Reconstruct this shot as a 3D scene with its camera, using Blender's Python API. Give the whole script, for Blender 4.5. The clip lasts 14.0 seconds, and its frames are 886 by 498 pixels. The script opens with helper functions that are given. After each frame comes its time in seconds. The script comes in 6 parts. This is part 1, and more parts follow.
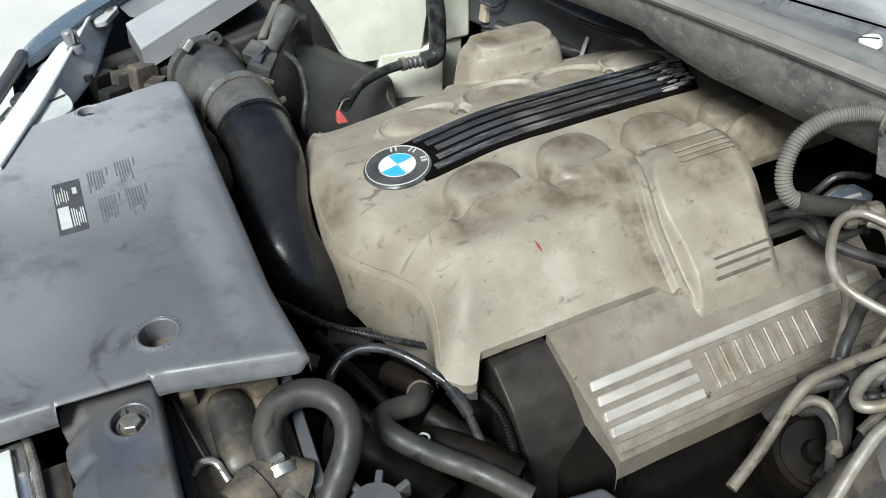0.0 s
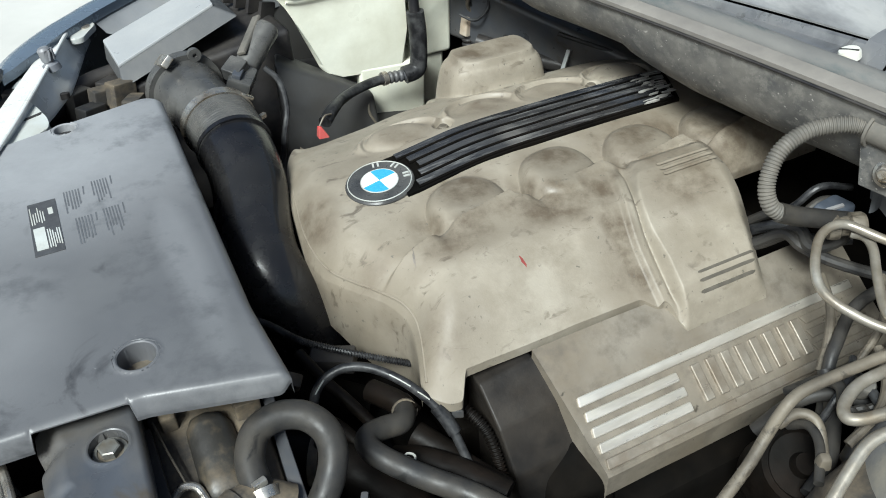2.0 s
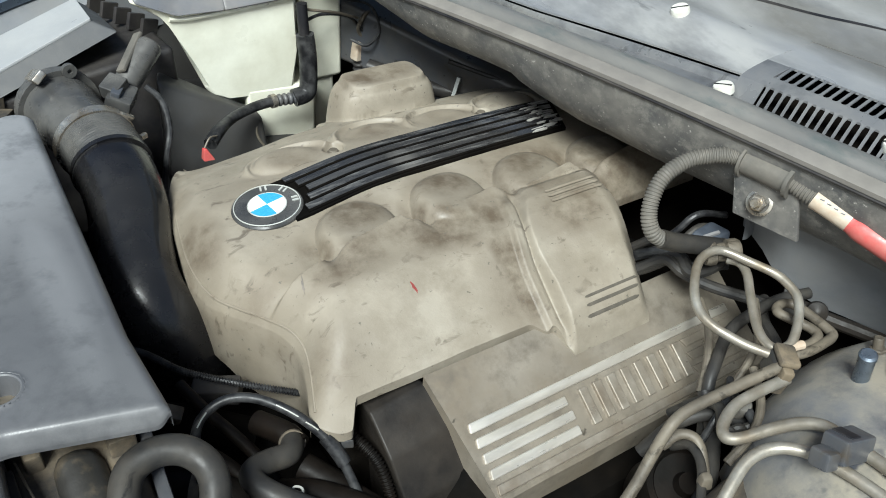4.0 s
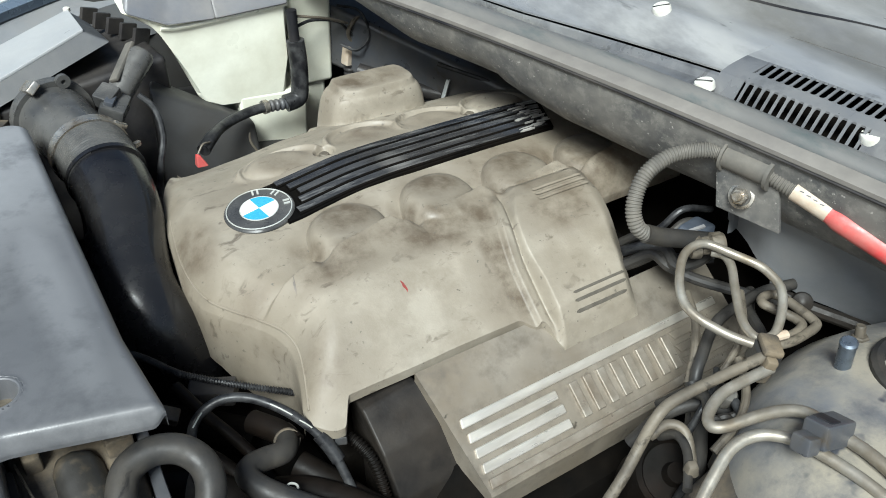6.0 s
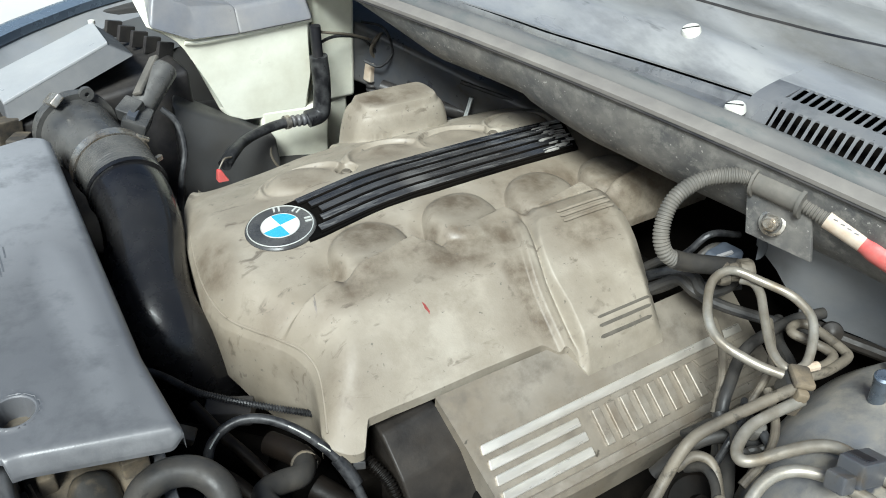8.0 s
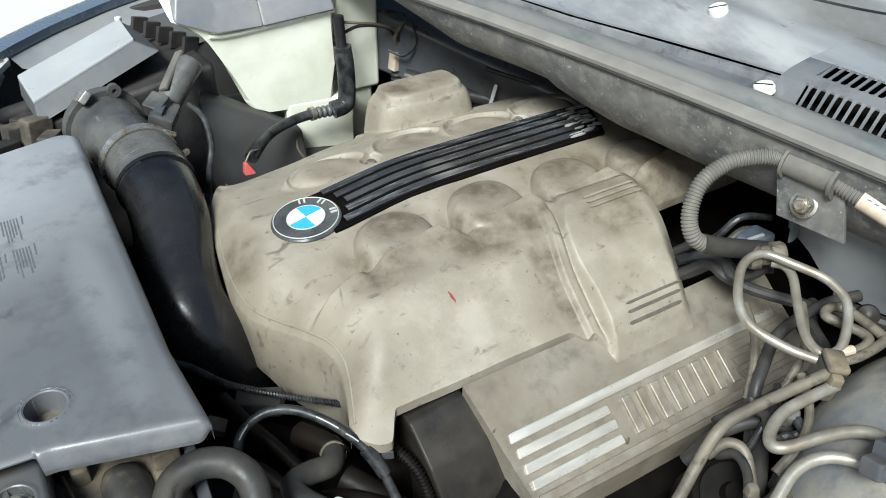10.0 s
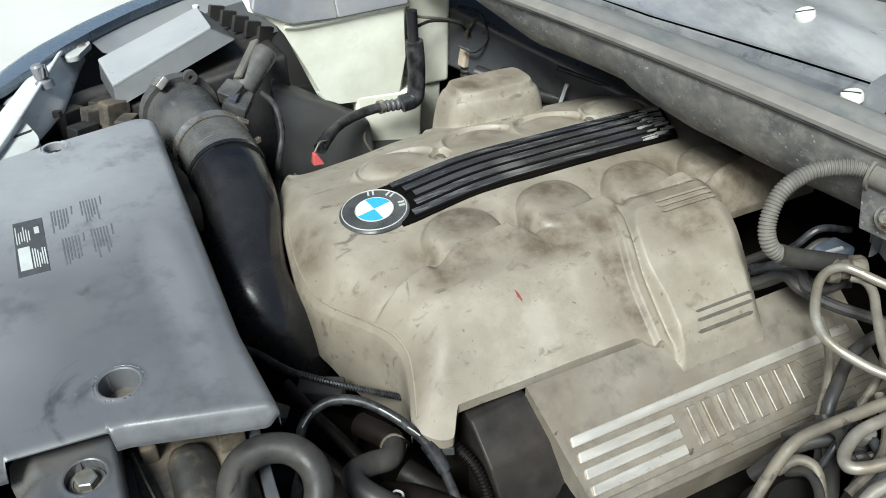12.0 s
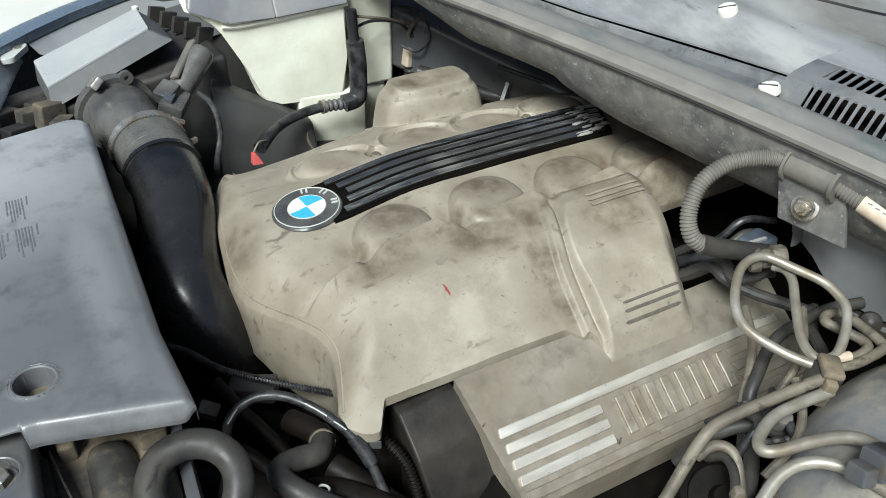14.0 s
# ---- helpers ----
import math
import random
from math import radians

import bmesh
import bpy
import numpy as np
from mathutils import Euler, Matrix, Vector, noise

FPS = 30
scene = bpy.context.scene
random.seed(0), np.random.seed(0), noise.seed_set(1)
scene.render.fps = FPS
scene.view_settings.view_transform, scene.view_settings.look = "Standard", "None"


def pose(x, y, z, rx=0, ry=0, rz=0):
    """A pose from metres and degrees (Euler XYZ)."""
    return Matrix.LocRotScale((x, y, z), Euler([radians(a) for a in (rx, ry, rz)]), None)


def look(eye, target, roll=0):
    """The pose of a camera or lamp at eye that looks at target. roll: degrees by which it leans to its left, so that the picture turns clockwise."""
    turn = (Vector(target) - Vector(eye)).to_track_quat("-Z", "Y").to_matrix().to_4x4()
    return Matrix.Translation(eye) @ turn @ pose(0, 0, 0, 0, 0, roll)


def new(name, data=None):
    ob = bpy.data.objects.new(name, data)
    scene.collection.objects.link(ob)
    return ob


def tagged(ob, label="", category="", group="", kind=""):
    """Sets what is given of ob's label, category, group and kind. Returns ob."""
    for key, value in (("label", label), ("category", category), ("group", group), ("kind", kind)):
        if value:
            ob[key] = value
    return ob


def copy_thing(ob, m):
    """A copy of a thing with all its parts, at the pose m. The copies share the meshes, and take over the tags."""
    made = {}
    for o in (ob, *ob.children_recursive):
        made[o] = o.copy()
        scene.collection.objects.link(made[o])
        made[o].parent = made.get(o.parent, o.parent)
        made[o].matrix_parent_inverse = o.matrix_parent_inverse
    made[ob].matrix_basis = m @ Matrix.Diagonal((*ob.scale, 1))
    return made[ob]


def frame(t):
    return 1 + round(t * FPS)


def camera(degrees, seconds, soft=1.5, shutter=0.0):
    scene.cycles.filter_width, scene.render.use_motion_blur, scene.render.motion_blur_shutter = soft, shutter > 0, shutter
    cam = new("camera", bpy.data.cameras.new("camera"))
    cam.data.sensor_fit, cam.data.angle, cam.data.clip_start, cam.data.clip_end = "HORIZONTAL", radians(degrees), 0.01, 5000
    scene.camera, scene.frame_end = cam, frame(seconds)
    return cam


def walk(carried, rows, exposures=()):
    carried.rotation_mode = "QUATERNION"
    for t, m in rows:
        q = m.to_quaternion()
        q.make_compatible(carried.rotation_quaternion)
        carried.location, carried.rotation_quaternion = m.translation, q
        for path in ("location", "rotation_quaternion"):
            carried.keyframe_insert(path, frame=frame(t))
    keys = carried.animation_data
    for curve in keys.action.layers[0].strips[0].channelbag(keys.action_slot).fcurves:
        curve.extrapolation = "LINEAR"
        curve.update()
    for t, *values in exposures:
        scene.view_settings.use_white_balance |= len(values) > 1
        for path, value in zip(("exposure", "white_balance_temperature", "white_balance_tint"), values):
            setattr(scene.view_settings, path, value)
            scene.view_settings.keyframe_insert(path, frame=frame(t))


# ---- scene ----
cam = camera(56.4, 14.0, soft=1.0)
PATH = [
    (0, (0.013, -0.015, 1.47), (0.668, 1.386, 0.201), -1.7),
    (0.5, (0.017, -0.013, 1.469), (0.65, 1.433, 0.24), -2.7),
    (1, (0.017, -0.009, 1.47), (0.726, 1.398, 0.238), -1.3),
    (1.5, (0.013, -0.007, 1.47), (0.71, 1.386, 0.215), -1.5),
    (2, (0.017, -0.007, 1.468), (0.716, 1.392, 0.221), -1.5),
    (2.5, (0.016, -0.005, 1.464), (0.831, 1.357, 0.247), 1.3),
    (3, (0.015, -0.01, 1.463), (0.868, 1.345, 0.265), 2.5),
    (3.5, (0.02, -0.001, 1.461), (0.911, 1.321, 0.253), 3.4),
    (4, (0.021, -0.001, 1.462), (0.965, 1.298, 0.27), 4.3),
    (4.2, (0.025, -0.004, 1.465), (0.957, 1.289, 0.257), 3.9),
    (6.5, (0.021, -0.02, 1.468), (0.964, 1.288, 0.285), 2.9),
    (7, (0.017, -0.019, 1.464), (0.946, 1.296, 0.277), 3.0),
    (7.5, (0.028, -0.013, 1.473), (0.956, 1.319, 0.304), 3.2),
    (8, (0.023, -0.002, 1.466), (0.95, 1.338, 0.306), 3.4),
    (8.2, (0.023, 0.001, 1.46), (0.957, 1.337, 0.302), 3.6),
    (10.5, (0.033, -0.004, 1.465), (0.872, 1.368, 0.276), 0.3),
    (11, (0.007, 0.007, 1.459), (0.855, 1.382, 0.28), 1.4),
    (11.5, (0.001, 0.005, 1.46), (0.744, 1.435, 0.276), 0.6),
    (12, (0.017, 0.008, 1.46), (0.762, 1.433, 0.27), 0.8),
    (12.5, (0.018, 0.007, 1.46), (0.801, 1.416, 0.277), 0.3),
    (13, (0.02, 0.005, 1.466), (0.86, 1.389, 0.293), -0.5),
    (13.5, (0.032, -0.007, 1.463), (0.884, 1.377, 0.299), -0.5),
    (14, (0.054, -0.023, 1.456), (0.854, 1.38, 0.276), 1.2),
]
walk(cam, [(t, look(eye, target, roll)) for t, eye, target, roll in PATH], [(0, 0.82, 5860, 1), (2, 0.80, 5860, 1), (4.2, 0.79, 5890, 1), (6.5, 0.90, 5810, 1), (7.5, 0.95, 5790, 1), (10.5, 0.94, 5790, 1),
      (11.5, 0.90, 5820, 1), (12.5, 0.84, 5850, 1), (14, 0.80, 5880, 1)])

# ---- light ----
world = bpy.data.worlds.new("open_shade")
scene.world = world
world.use_nodes = True
wn = world.node_tree
sky = wn.nodes.new("ShaderNodeTexSky")
sky.sky_type, sky.sun_disc = "NISHITA", False
sky.sun_elevation, sky.sun_rotation = radians(48), radians(229)
sky.air_density, sky.dust_density, sky.ozone_density = 1.0, 4.0, 0.6
wn.links.new(sky.outputs[0], wn.nodes["Background"].inputs[0])
wn.nodes["Background"].inputs[1].default_value = 0.056
sun = new("sun", bpy.data.lights.new("sun", "SUN"))
sun.data.energy, sun.data.angle, sun.data.color = 4.6, radians(20), (1.0, 0.97, 0.92)
sun.matrix_world = look((-1.20, -0.70, 3.2), (0.35, 0.65, 0.9))

# ---- materials ----


def mat(name, col, rough=0.5, metal=0.0, var=0.2, scale=25.0, grime=None, amount=0.4, gscale=9.0, soft=0.18,
        spots=None, spot_scale=60.0, spot_cut=0.66, bump=0.15, bscale=260.0, spec=0.5, rvar=0.15, stretch=(1, 1, 1),
        film=None, film_amount=0.3, fscale=30.0, dirt=None, patches=(), mottle=(0.45, 1.35), smear=None, smear_cut=0.66, smear_stretch=(14, 38, 20)):
    """Base colour with fine variation, broad grime and small spots; rough and bump vary too."""
    m = bpy.data.materials.new(name)
    m.use_nodes = True
    nt = m.node_tree
    bsdf = nt.nodes["Principled BSDF"]
    bsdf.inputs["Metallic"].default_value = metal
    bsdf.inputs["Specular IOR Level"].default_value = spec
    co = nt.nodes.new("ShaderNodeTexCoord")
    mp = nt.nodes.new("ShaderNodeMapping")
    mp.inputs["Scale"].default_value = stretch
    nt.links.new(co.outputs["Object"], mp.inputs[0])

    def cloud(s, detail=5.0, rough_=0.6, shift=0.0):
        n = nt.nodes.new("ShaderNodeTexNoise")
        n.inputs["Scale"].default_value, n.inputs["Detail"].default_value = s, detail
        n.inputs["Roughness"].default_value = rough_
        if shift:
            p = nt.nodes.new("ShaderNodeMapping")
            p.inputs["Location"].default_value = (shift, shift * 0.7, shift * 1.3)
            nt.links.new(mp.outputs[0], p.inputs[0])
            nt.links.new(p.outputs[0], n.inputs["Vector"])
        else:
            nt.links.new(mp.outputs[0], n.inputs["Vector"])
        return n.outputs["Fac"]

    def ramp(fac, a, b, lo=0.0, hi=1.0):
        r = nt.nodes.new("ShaderNodeMapRange")
        r.inputs["From Min"].default_value, r.inputs["From Max"].default_value = a, b
        r.inputs["To Min"].default_value, r.inputs["To Max"].default_value = lo, hi
        nt.links.new(fac, r.inputs["Value"])
        return r.outputs[0]

    def mix(fac, a, b):
        x = nt.nodes.new("ShaderNodeMix")
        x.data_type = "RGBA"
        nt.links.new(fac, x.inputs[0])
        for sock, v in ((x.inputs[6], a), (x.inputs[7], b)):
            if isinstance(v, tuple):
                sock.default_value = (*v, 1)
            else:
                nt.links.new(v, sock)
        return x.outputs[2]

    lowc = tuple(c * (1 - var) for c in col)
    highc = tuple(min(1, c * (1 + var)) for c in col)
    colour = mix(ramp(cloud(scale), 0.3, 0.7), lowc, highc)
    if grime:
        g = cloud(gscale, 6.0, 0.65, 3.1)
        colour = mix(ramp(g, 0.62 - amount * 0.35 - soft, 0.62 - amount * 0.35 + soft), colour, grime)
    if smear:
        p = nt.nodes.new("ShaderNodeMapping")
        p.inputs["Scale"].default_value, p.inputs["Rotation"].default_value = smear_stretch, (0, 0, 0.35)
        nt.links.new(co.outputs["Object"], p.inputs[0])
        n = nt.nodes.new("ShaderNodeTexNoise")
        n.inputs["Scale"].default_value, n.inputs["Detail"].default_value, n.inputs["Roughness"].default_value = 1.6, 6.0, 0.62
        n.inputs["Distortion"].default_value = 0.8
        nt.links.new(p.outputs[0], n.inputs["Vector"])
        colour = mix(ramp(n.outputs["Fac"], smear_cut, smear_cut + 0.09, 0.0, 0.8), colour, smear)
    # patches of another colour: dirt, crease shade on COVER, sky sheen on GREYCOV
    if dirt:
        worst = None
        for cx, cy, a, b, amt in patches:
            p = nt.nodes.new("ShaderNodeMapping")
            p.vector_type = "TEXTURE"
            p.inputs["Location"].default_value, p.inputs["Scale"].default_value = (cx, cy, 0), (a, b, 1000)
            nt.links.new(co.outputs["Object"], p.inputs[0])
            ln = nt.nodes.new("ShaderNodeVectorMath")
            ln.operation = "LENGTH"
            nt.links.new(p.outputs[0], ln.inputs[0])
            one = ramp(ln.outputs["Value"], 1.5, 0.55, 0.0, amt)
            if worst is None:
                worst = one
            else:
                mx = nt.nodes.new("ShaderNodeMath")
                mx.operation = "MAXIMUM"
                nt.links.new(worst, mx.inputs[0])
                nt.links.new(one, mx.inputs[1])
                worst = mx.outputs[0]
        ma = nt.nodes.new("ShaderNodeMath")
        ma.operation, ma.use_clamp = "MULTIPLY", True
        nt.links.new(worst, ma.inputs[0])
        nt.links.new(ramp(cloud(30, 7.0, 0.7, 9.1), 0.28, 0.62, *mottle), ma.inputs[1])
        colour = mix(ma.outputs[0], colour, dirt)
    if film:
        f = cloud(fscale, 6.0, 0.7, 5.3)
        colour = mix(ramp(f, 0.62 - film_amount * 0.35 - 0.1, 0.62 - film_amount * 0.35 + 0.12), colour, film)
    if spots:
        s = cloud(spot_scale, 3.0, 0.6, 7.7)
        colour = mix(ramp(s, spot_cut, spot_cut + 0.06), colour, spots)
    nt.links.new(colour, bsdf.inputs["Base Color"])
    nt.links.new(ramp(cloud(scale * 1.7, 4.0, 0.6, 1.9), 0.3, 0.7, max(0.03, rough - rvar), min(1, rough + rvar)), bsdf.inputs["Roughness"])
    b = nt.nodes.new("ShaderNodeBump")
    b.inputs["Strength"].default_value, b.inputs["Distance"].default_value = bump, 0.001
    nt.links.new(cloud(bscale, 3.0), b.inputs["Height"])
    nt.links.new(b.outputs[0], bsdf.inputs["Normal"])
    return m


# settled dirt and painted crease shade on the engine cover: centre, half sizes, strength
SOIL_AND_SHADE = tuple((0.3200 + 0.1165 * k + 0.052, 0.648, 0.038, 0.030, 0.95) for k in range(4)) + tuple((0.3200 + 0.1165 * k - 0.008, 0.612, 0.014, 0.030, 0.85) for k in range(4)) + (
        (0.38, 0.588, 0.085, 0.020, 0.8), (0.46, 0.580, 0.065, 0.030, 0.95), (0.423, 0.618, 0.022, 0.014, 1.0), (0.53, 0.602, 0.035, 0.02, 0.6),
        (0.66, 0.616, 0.022, 0.014, 1.0), (0.489, 0.520, 0.016, 0.060, 1.0), (0.372, 0.798, 0.04, 0.024, 0.6), (0.489, 0.802, 0.04, 0.024, 0.65),
        (0.590, 0.80, 0.04, 0.022, 0.6), (0.550, 0.908, 0.055, 0.024, 1.0), (0.60, 0.590, 0.05, 0.022, 0.7), (0.76, 0.68, 0.05, 0.08, 0.5), (0.72, 0.575, 0.07, 0.03, 0.85),
        (0.225, 0.84, 0.02, 0.05, 0.5), (0.235, 0.605, 0.03, 0.02, 0.4), (0.222, 0.72, 0.02, 0.05, 0.75), (0.47, 0.495, 0.025, 0.035, 0.5), (0.300, 0.77, 0.05, 0.025, 0.35), (0.238, 0.53, 0.022, 0.07, 0.5), (0.195, 0.74, 0.018, 0.10, 0.6), (0.26, 0.50, 0.05, 0.03, 0.5), (0.33, 0.575, 0.05, 0.018, 0.75), (0.40, 0.60, 0.03, 0.02, 0.7),
        (0.63, 0.645, 0.09, 0.05, 0.8), (0.73, 0.62, 0.08, 0.06, 1.0), (0.52, 0.60, 0.08, 0.03, 0.6), (0.59, 0.545, 0.05, 0.035, 0.7))
COVER = mat("dusty_beige_plastic", (0.272, 0.246, 0.200), 0.58, var=0.13, scale=14, grime=(0.185, 0.157, 0.117), amount=0.38, gscale=6,
            soft=0.2, film=(0.185, 0.160, 0.122), film_amount=0.27, fscale=20, spots=(0.10, 0.088, 0.07), spot_scale=150, spot_cut=0.668, bump=0.2, bscale=420,
            dirt=(0.088, 0.068, 0.046), patches=SOIL_AND_SHADE, mottle=(0.62, 1.32), smear=(0.080, 0.065, 0.049), smear_cut=0.582, smear_stretch=(26, 44, 30))
SLOT = mat("dark_slot", (0.085, 0.075, 0.06), 0.7, var=0.2, scale=90)
STAIN = mat("dark_smudge", (0.15, 0.13, 0.11), 0.7, var=0.3, scale=90)
VALVE = mat("taupe_painted_cover", (0.225, 0.202, 0.166), 0.42, metal=0.25, var=0.14, scale=20, grime=(0.165, 0.138, 0.102), amount=0.42, gscale=9, film=(0.13, 0.112, 0.088), film_amount=0.14, fscale=32,
            spots=(0.06, 0.052, 0.04), spot_scale=55, spot_cut=0.69, bump=0.1)
BARE = mat("brushed_bare_metal", (0.53, 0.50, 0.445), 0.38, metal=0.55, var=0.12, scale=60, grime=(0.3, 0.26, 0.2), amount=0.12, gscale=25, bump=0.1,
           stretch=(0.2, 1, 1))
LETTER = mat("dull_raised_metal", (0.27, 0.245, 0.205), 0.42, metal=0.4, var=0.15, scale=60, grime=(0.17, 0.14, 0.105), amount=0.35, gscale=30)
STRIP = mat("black_gloss_strip", (0.012, 0.012, 0.014), 0.24, var=0.2, scale=40, grime=(0.07, 0.068, 0.066), amount=0.16, gscale=14, bump=0.05)
RIB = mat("dusty_black_ribs", (0.011, 0.011, 0.0125), 0.22, var=0.3, scale=50, grime=(0.06, 0.058, 0.056), amount=0.25, gscale=40, soft=0.2, film=(0.16, 0.156, 0.148), film_amount=0.0, fscale=90, bump=0.08, stretch=(0.12, 1, 1),
          dirt=(0.36, 0.34, 0.31), patches=((0.735, 0.745, 0.018, 0.05, 0.8), (0.47, 0.705, 0.015, 0.02, 0.20)))
STRIP_WORN = mat("dried_pale_residue", (0.33, 0.315, 0.29), 0.7, var=0.3, scale=90)
BLACK = mat("black_plastic", (0.010, 0.010, 0.012), 0.45, spec=0.25, var=0.3, scale=30, grime=(0.05, 0.045, 0.04), amount=0.2, gscale=12)
METER = mat("satin_dusty_meter_plastic", (0.034, 0.034, 0.034), 0.30, var=0.25, scale=30, grime=(0.10, 0.096, 0.088), amount=0.28, gscale=14)
RUBBER = mat("black_rubber_duct", (0.006, 0.006, 0.0075), 0.25, var=0.3, scale=20, grime=(0.018, 0.017, 0.016), amount=0.22, gscale=7, bump=0.05)
HOSE = mat("grey_dusty_hose", (0.017, 0.017, 0.0175), 0.52, spec=0.28, var=0.25, scale=40, grime=(0.046, 0.041, 0.034), amount=0.24, gscale=20, smear=(0.006, 0.006, 0.006), smear_cut=0.60, smear_stretch=(30, 30, 30))
CABLE = mat("black_cable", (0.009, 0.009, 0.010), 0.4, spec=0.3, var=0.3, scale=60, grime=(0.06, 0.06, 0.06), amount=0.1, gscale=60)
CONDUIT = mat("dusty_corrugated_conduit", (0.07, 0.066, 0.058), 0.7, var=0.2, scale=50, grime=(0.12, 0.108, 0.09), amount=0.3, gscale=30)
# filter housing top: the sky's reflection is put into this pale colour
ABOX = mat("sky_lit_grey_plastic", (0.25, 0.255, 0.26), 0.4, spec=0.3, var=0.1, scale=12, grime=(0.31, 0.31, 0.305), amount=0.35, gscale=8)
# its dirt patches are painted sky sheen, palest towards the far end
GREYCOV = mat("satin_grey_plastic_cover", (0.074, 0.075, 0.081), 0.40, spec=0.45, var=0.10, scale=7, grime=(0.12, 0.12, 0.122), amount=0.25, gscale=3.2,
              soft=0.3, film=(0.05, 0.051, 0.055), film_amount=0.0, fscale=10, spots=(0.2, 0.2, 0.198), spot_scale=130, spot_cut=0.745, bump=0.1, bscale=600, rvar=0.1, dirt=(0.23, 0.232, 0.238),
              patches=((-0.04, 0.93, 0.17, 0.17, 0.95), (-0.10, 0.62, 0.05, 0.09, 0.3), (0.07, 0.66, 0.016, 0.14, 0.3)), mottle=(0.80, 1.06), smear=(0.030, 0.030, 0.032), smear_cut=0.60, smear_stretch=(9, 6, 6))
GREYBAR = mat("grey_blue_plastic_housing", (0.047, 0.051, 0.060), 0.38, var=0.18, scale=18, grime=(0.09, 0.082, 0.07), amount=0.2, gscale=10, smear=(0.05, 0.04, 0.028), smear_cut=0.58, smear_stretch=(12, 12, 12))
COWL = mat("weathered_grey_cowl", (0.14, 0.144, 0.156), 0.36, spec=0.8, var=0.15, scale=8, grime=(0.24, 0.238, 0.23), amount=0.4, gscale=6, soft=0.16,
           film=(0.09, 0.09, 0.092), film_amount=0.12, fscale=9, spots=(0.07, 0.07, 0.07), spot_scale=34, spot_cut=0.68, bump=0.15, stretch=(1, 0.45, 1),
           dirt=(0.095, 0.092, 0.084), patches=((0.850, 0.42, 0.030, 0.34, 1.0), (0.80, 0.72, 0.035, 0.12, 0.85), (0.93, 0.45, 0.03, 0.5, 0.6)), mottle=(0.60, 1.1), smear=(0.05, 0.05, 0.05), smear_cut=0.62, smear_stretch=(12, 5, 8))
COWLDK = mat("blue_grey_cowl_panel", (0.076, 0.080, 0.090), 0.36, spec=0.7, var=0.15, scale=10, grime=(0.13, 0.128, 0.125), amount=0.25, gscale=8, film=(0.055, 0.056, 0.059), film_amount=0.1, fscale=22, spots=(0.5, 0.5, 0.48), spot_scale=70, spot_cut=0.76,
             smear=(0.035, 0.034, 0.032), smear_cut=0.60, smear_stretch=(10, 34, 10), dirt=(0.19, 0.187, 0.175), patches=((0.68, 0.80, 0.06, 0.14, 0.8),), mottle=(0.35, 1.1))
SEAL = mat("dusty_bulkhead_plastic", (0.060, 0.060, 0.060), 0.5, var=0.25, scale=40, grime=(0.13, 0.123, 0.112), amount=0.40, gscale=15, soft=0.12,
           film=(0.19, 0.18, 0.162), film_amount=0.05, fscale=60, spots=(0.3, 0.285, 0.26), spot_scale=190, spot_cut=0.65, bump=0.3)
SEALTOP = mat("chalky_seal_edge", (0.155, 0.143, 0.126), 0.65, var=0.15, scale=30, grime=(0.12, 0.11, 0.10), amount=0.35, gscale=20)
PANEL = mat("dark_grey_side_panel", (0.16, 0.167, 0.178), 0.5, var=0.2, scale=14, grime=(0.20, 0.197, 0.19), amount=0.28, gscale=8)
TANK = mat("milky_white_tank_plastic", (0.82, 0.82, 0.70), 0.4, var=0.05, scale=14, grime=(0.56, 0.54, 0.42), amount=0.24, gscale=7, soft=0.2,
           spots=(0.3, 0.28, 0.22), spot_scale=40, spot_cut=0.72, bump=0.05)
LID = mat("grey_tank_lid", (0.12, 0.125, 0.14), 0.4, var=0.15, scale=20, grime=(0.2, 0.19, 0.18), amount=0.25)
STEEL = mat("plated_steel", (0.55, 0.53, 0.49), 0.3, metal=0.85, var=0.15, scale=60, grime=(0.28, 0.22, 0.15), amount=0.25, gscale=40)
PIPE = mat("bare_alloy_pipe", (0.30, 0.285, 0.25), 0.44, metal=0.5, var=0.2, scale=40, grime=(0.17, 0.14, 0.10), amount=0.36, gscale=22)
DUSTPIPE = mat("dust_coated_pipe", (0.065, 0.055, 0.042), 0.62, metal=0.1, var=0.3, scale=40, grime=(0.14, 0.12, 0.09), amount=0.35, gscale=25, smear=(0.03, 0.024, 0.017), smear_cut=0.56, smear_stretch=(40, 40, 40))
TOWER = mat("dusty_strut_tower", (0.115, 0.118, 0.125), 0.5, var=0.15, scale=14, grime=(0.24, 0.218, 0.175), amount=0.38, gscale=9, soft=0.12,
            film=(0.075, 0.077, 0.085), film_amount=0.1, fscale=16, spots=(0.05, 0.053, 0.062), spot_scale=22, spot_cut=0.64, bump=0.25)
STUD = mat("dark_zinc_stud", (0.17, 0.2, 0.24), 0.35, metal=0.8, var=0.2, scale=90)
BOLT = mat("dull_grey_bolt", (0.17, 0.175, 0.17), 0.5, metal=0.5, var=0.15, scale=90, grime=(0.12, 0.105, 0.08), amount=0.25, gscale=60)
ENDC = mat("sooty_black_plastic", (0.009, 0.0083, 0.008), 0.45, spec=0.2, var=0.4, scale=25, grime=(0.03, 0.025, 0.02), amount=0.25, gscale=12, bump=0.2)
DIRT = mat("dirt_brown_casting", (0.118, 0.093, 0.061), 0.75, var=0.45, scale=24, grime=(0.03, 0.027, 0.024), amount=0.38, gscale=16, soft=0.1, bump=0.35)
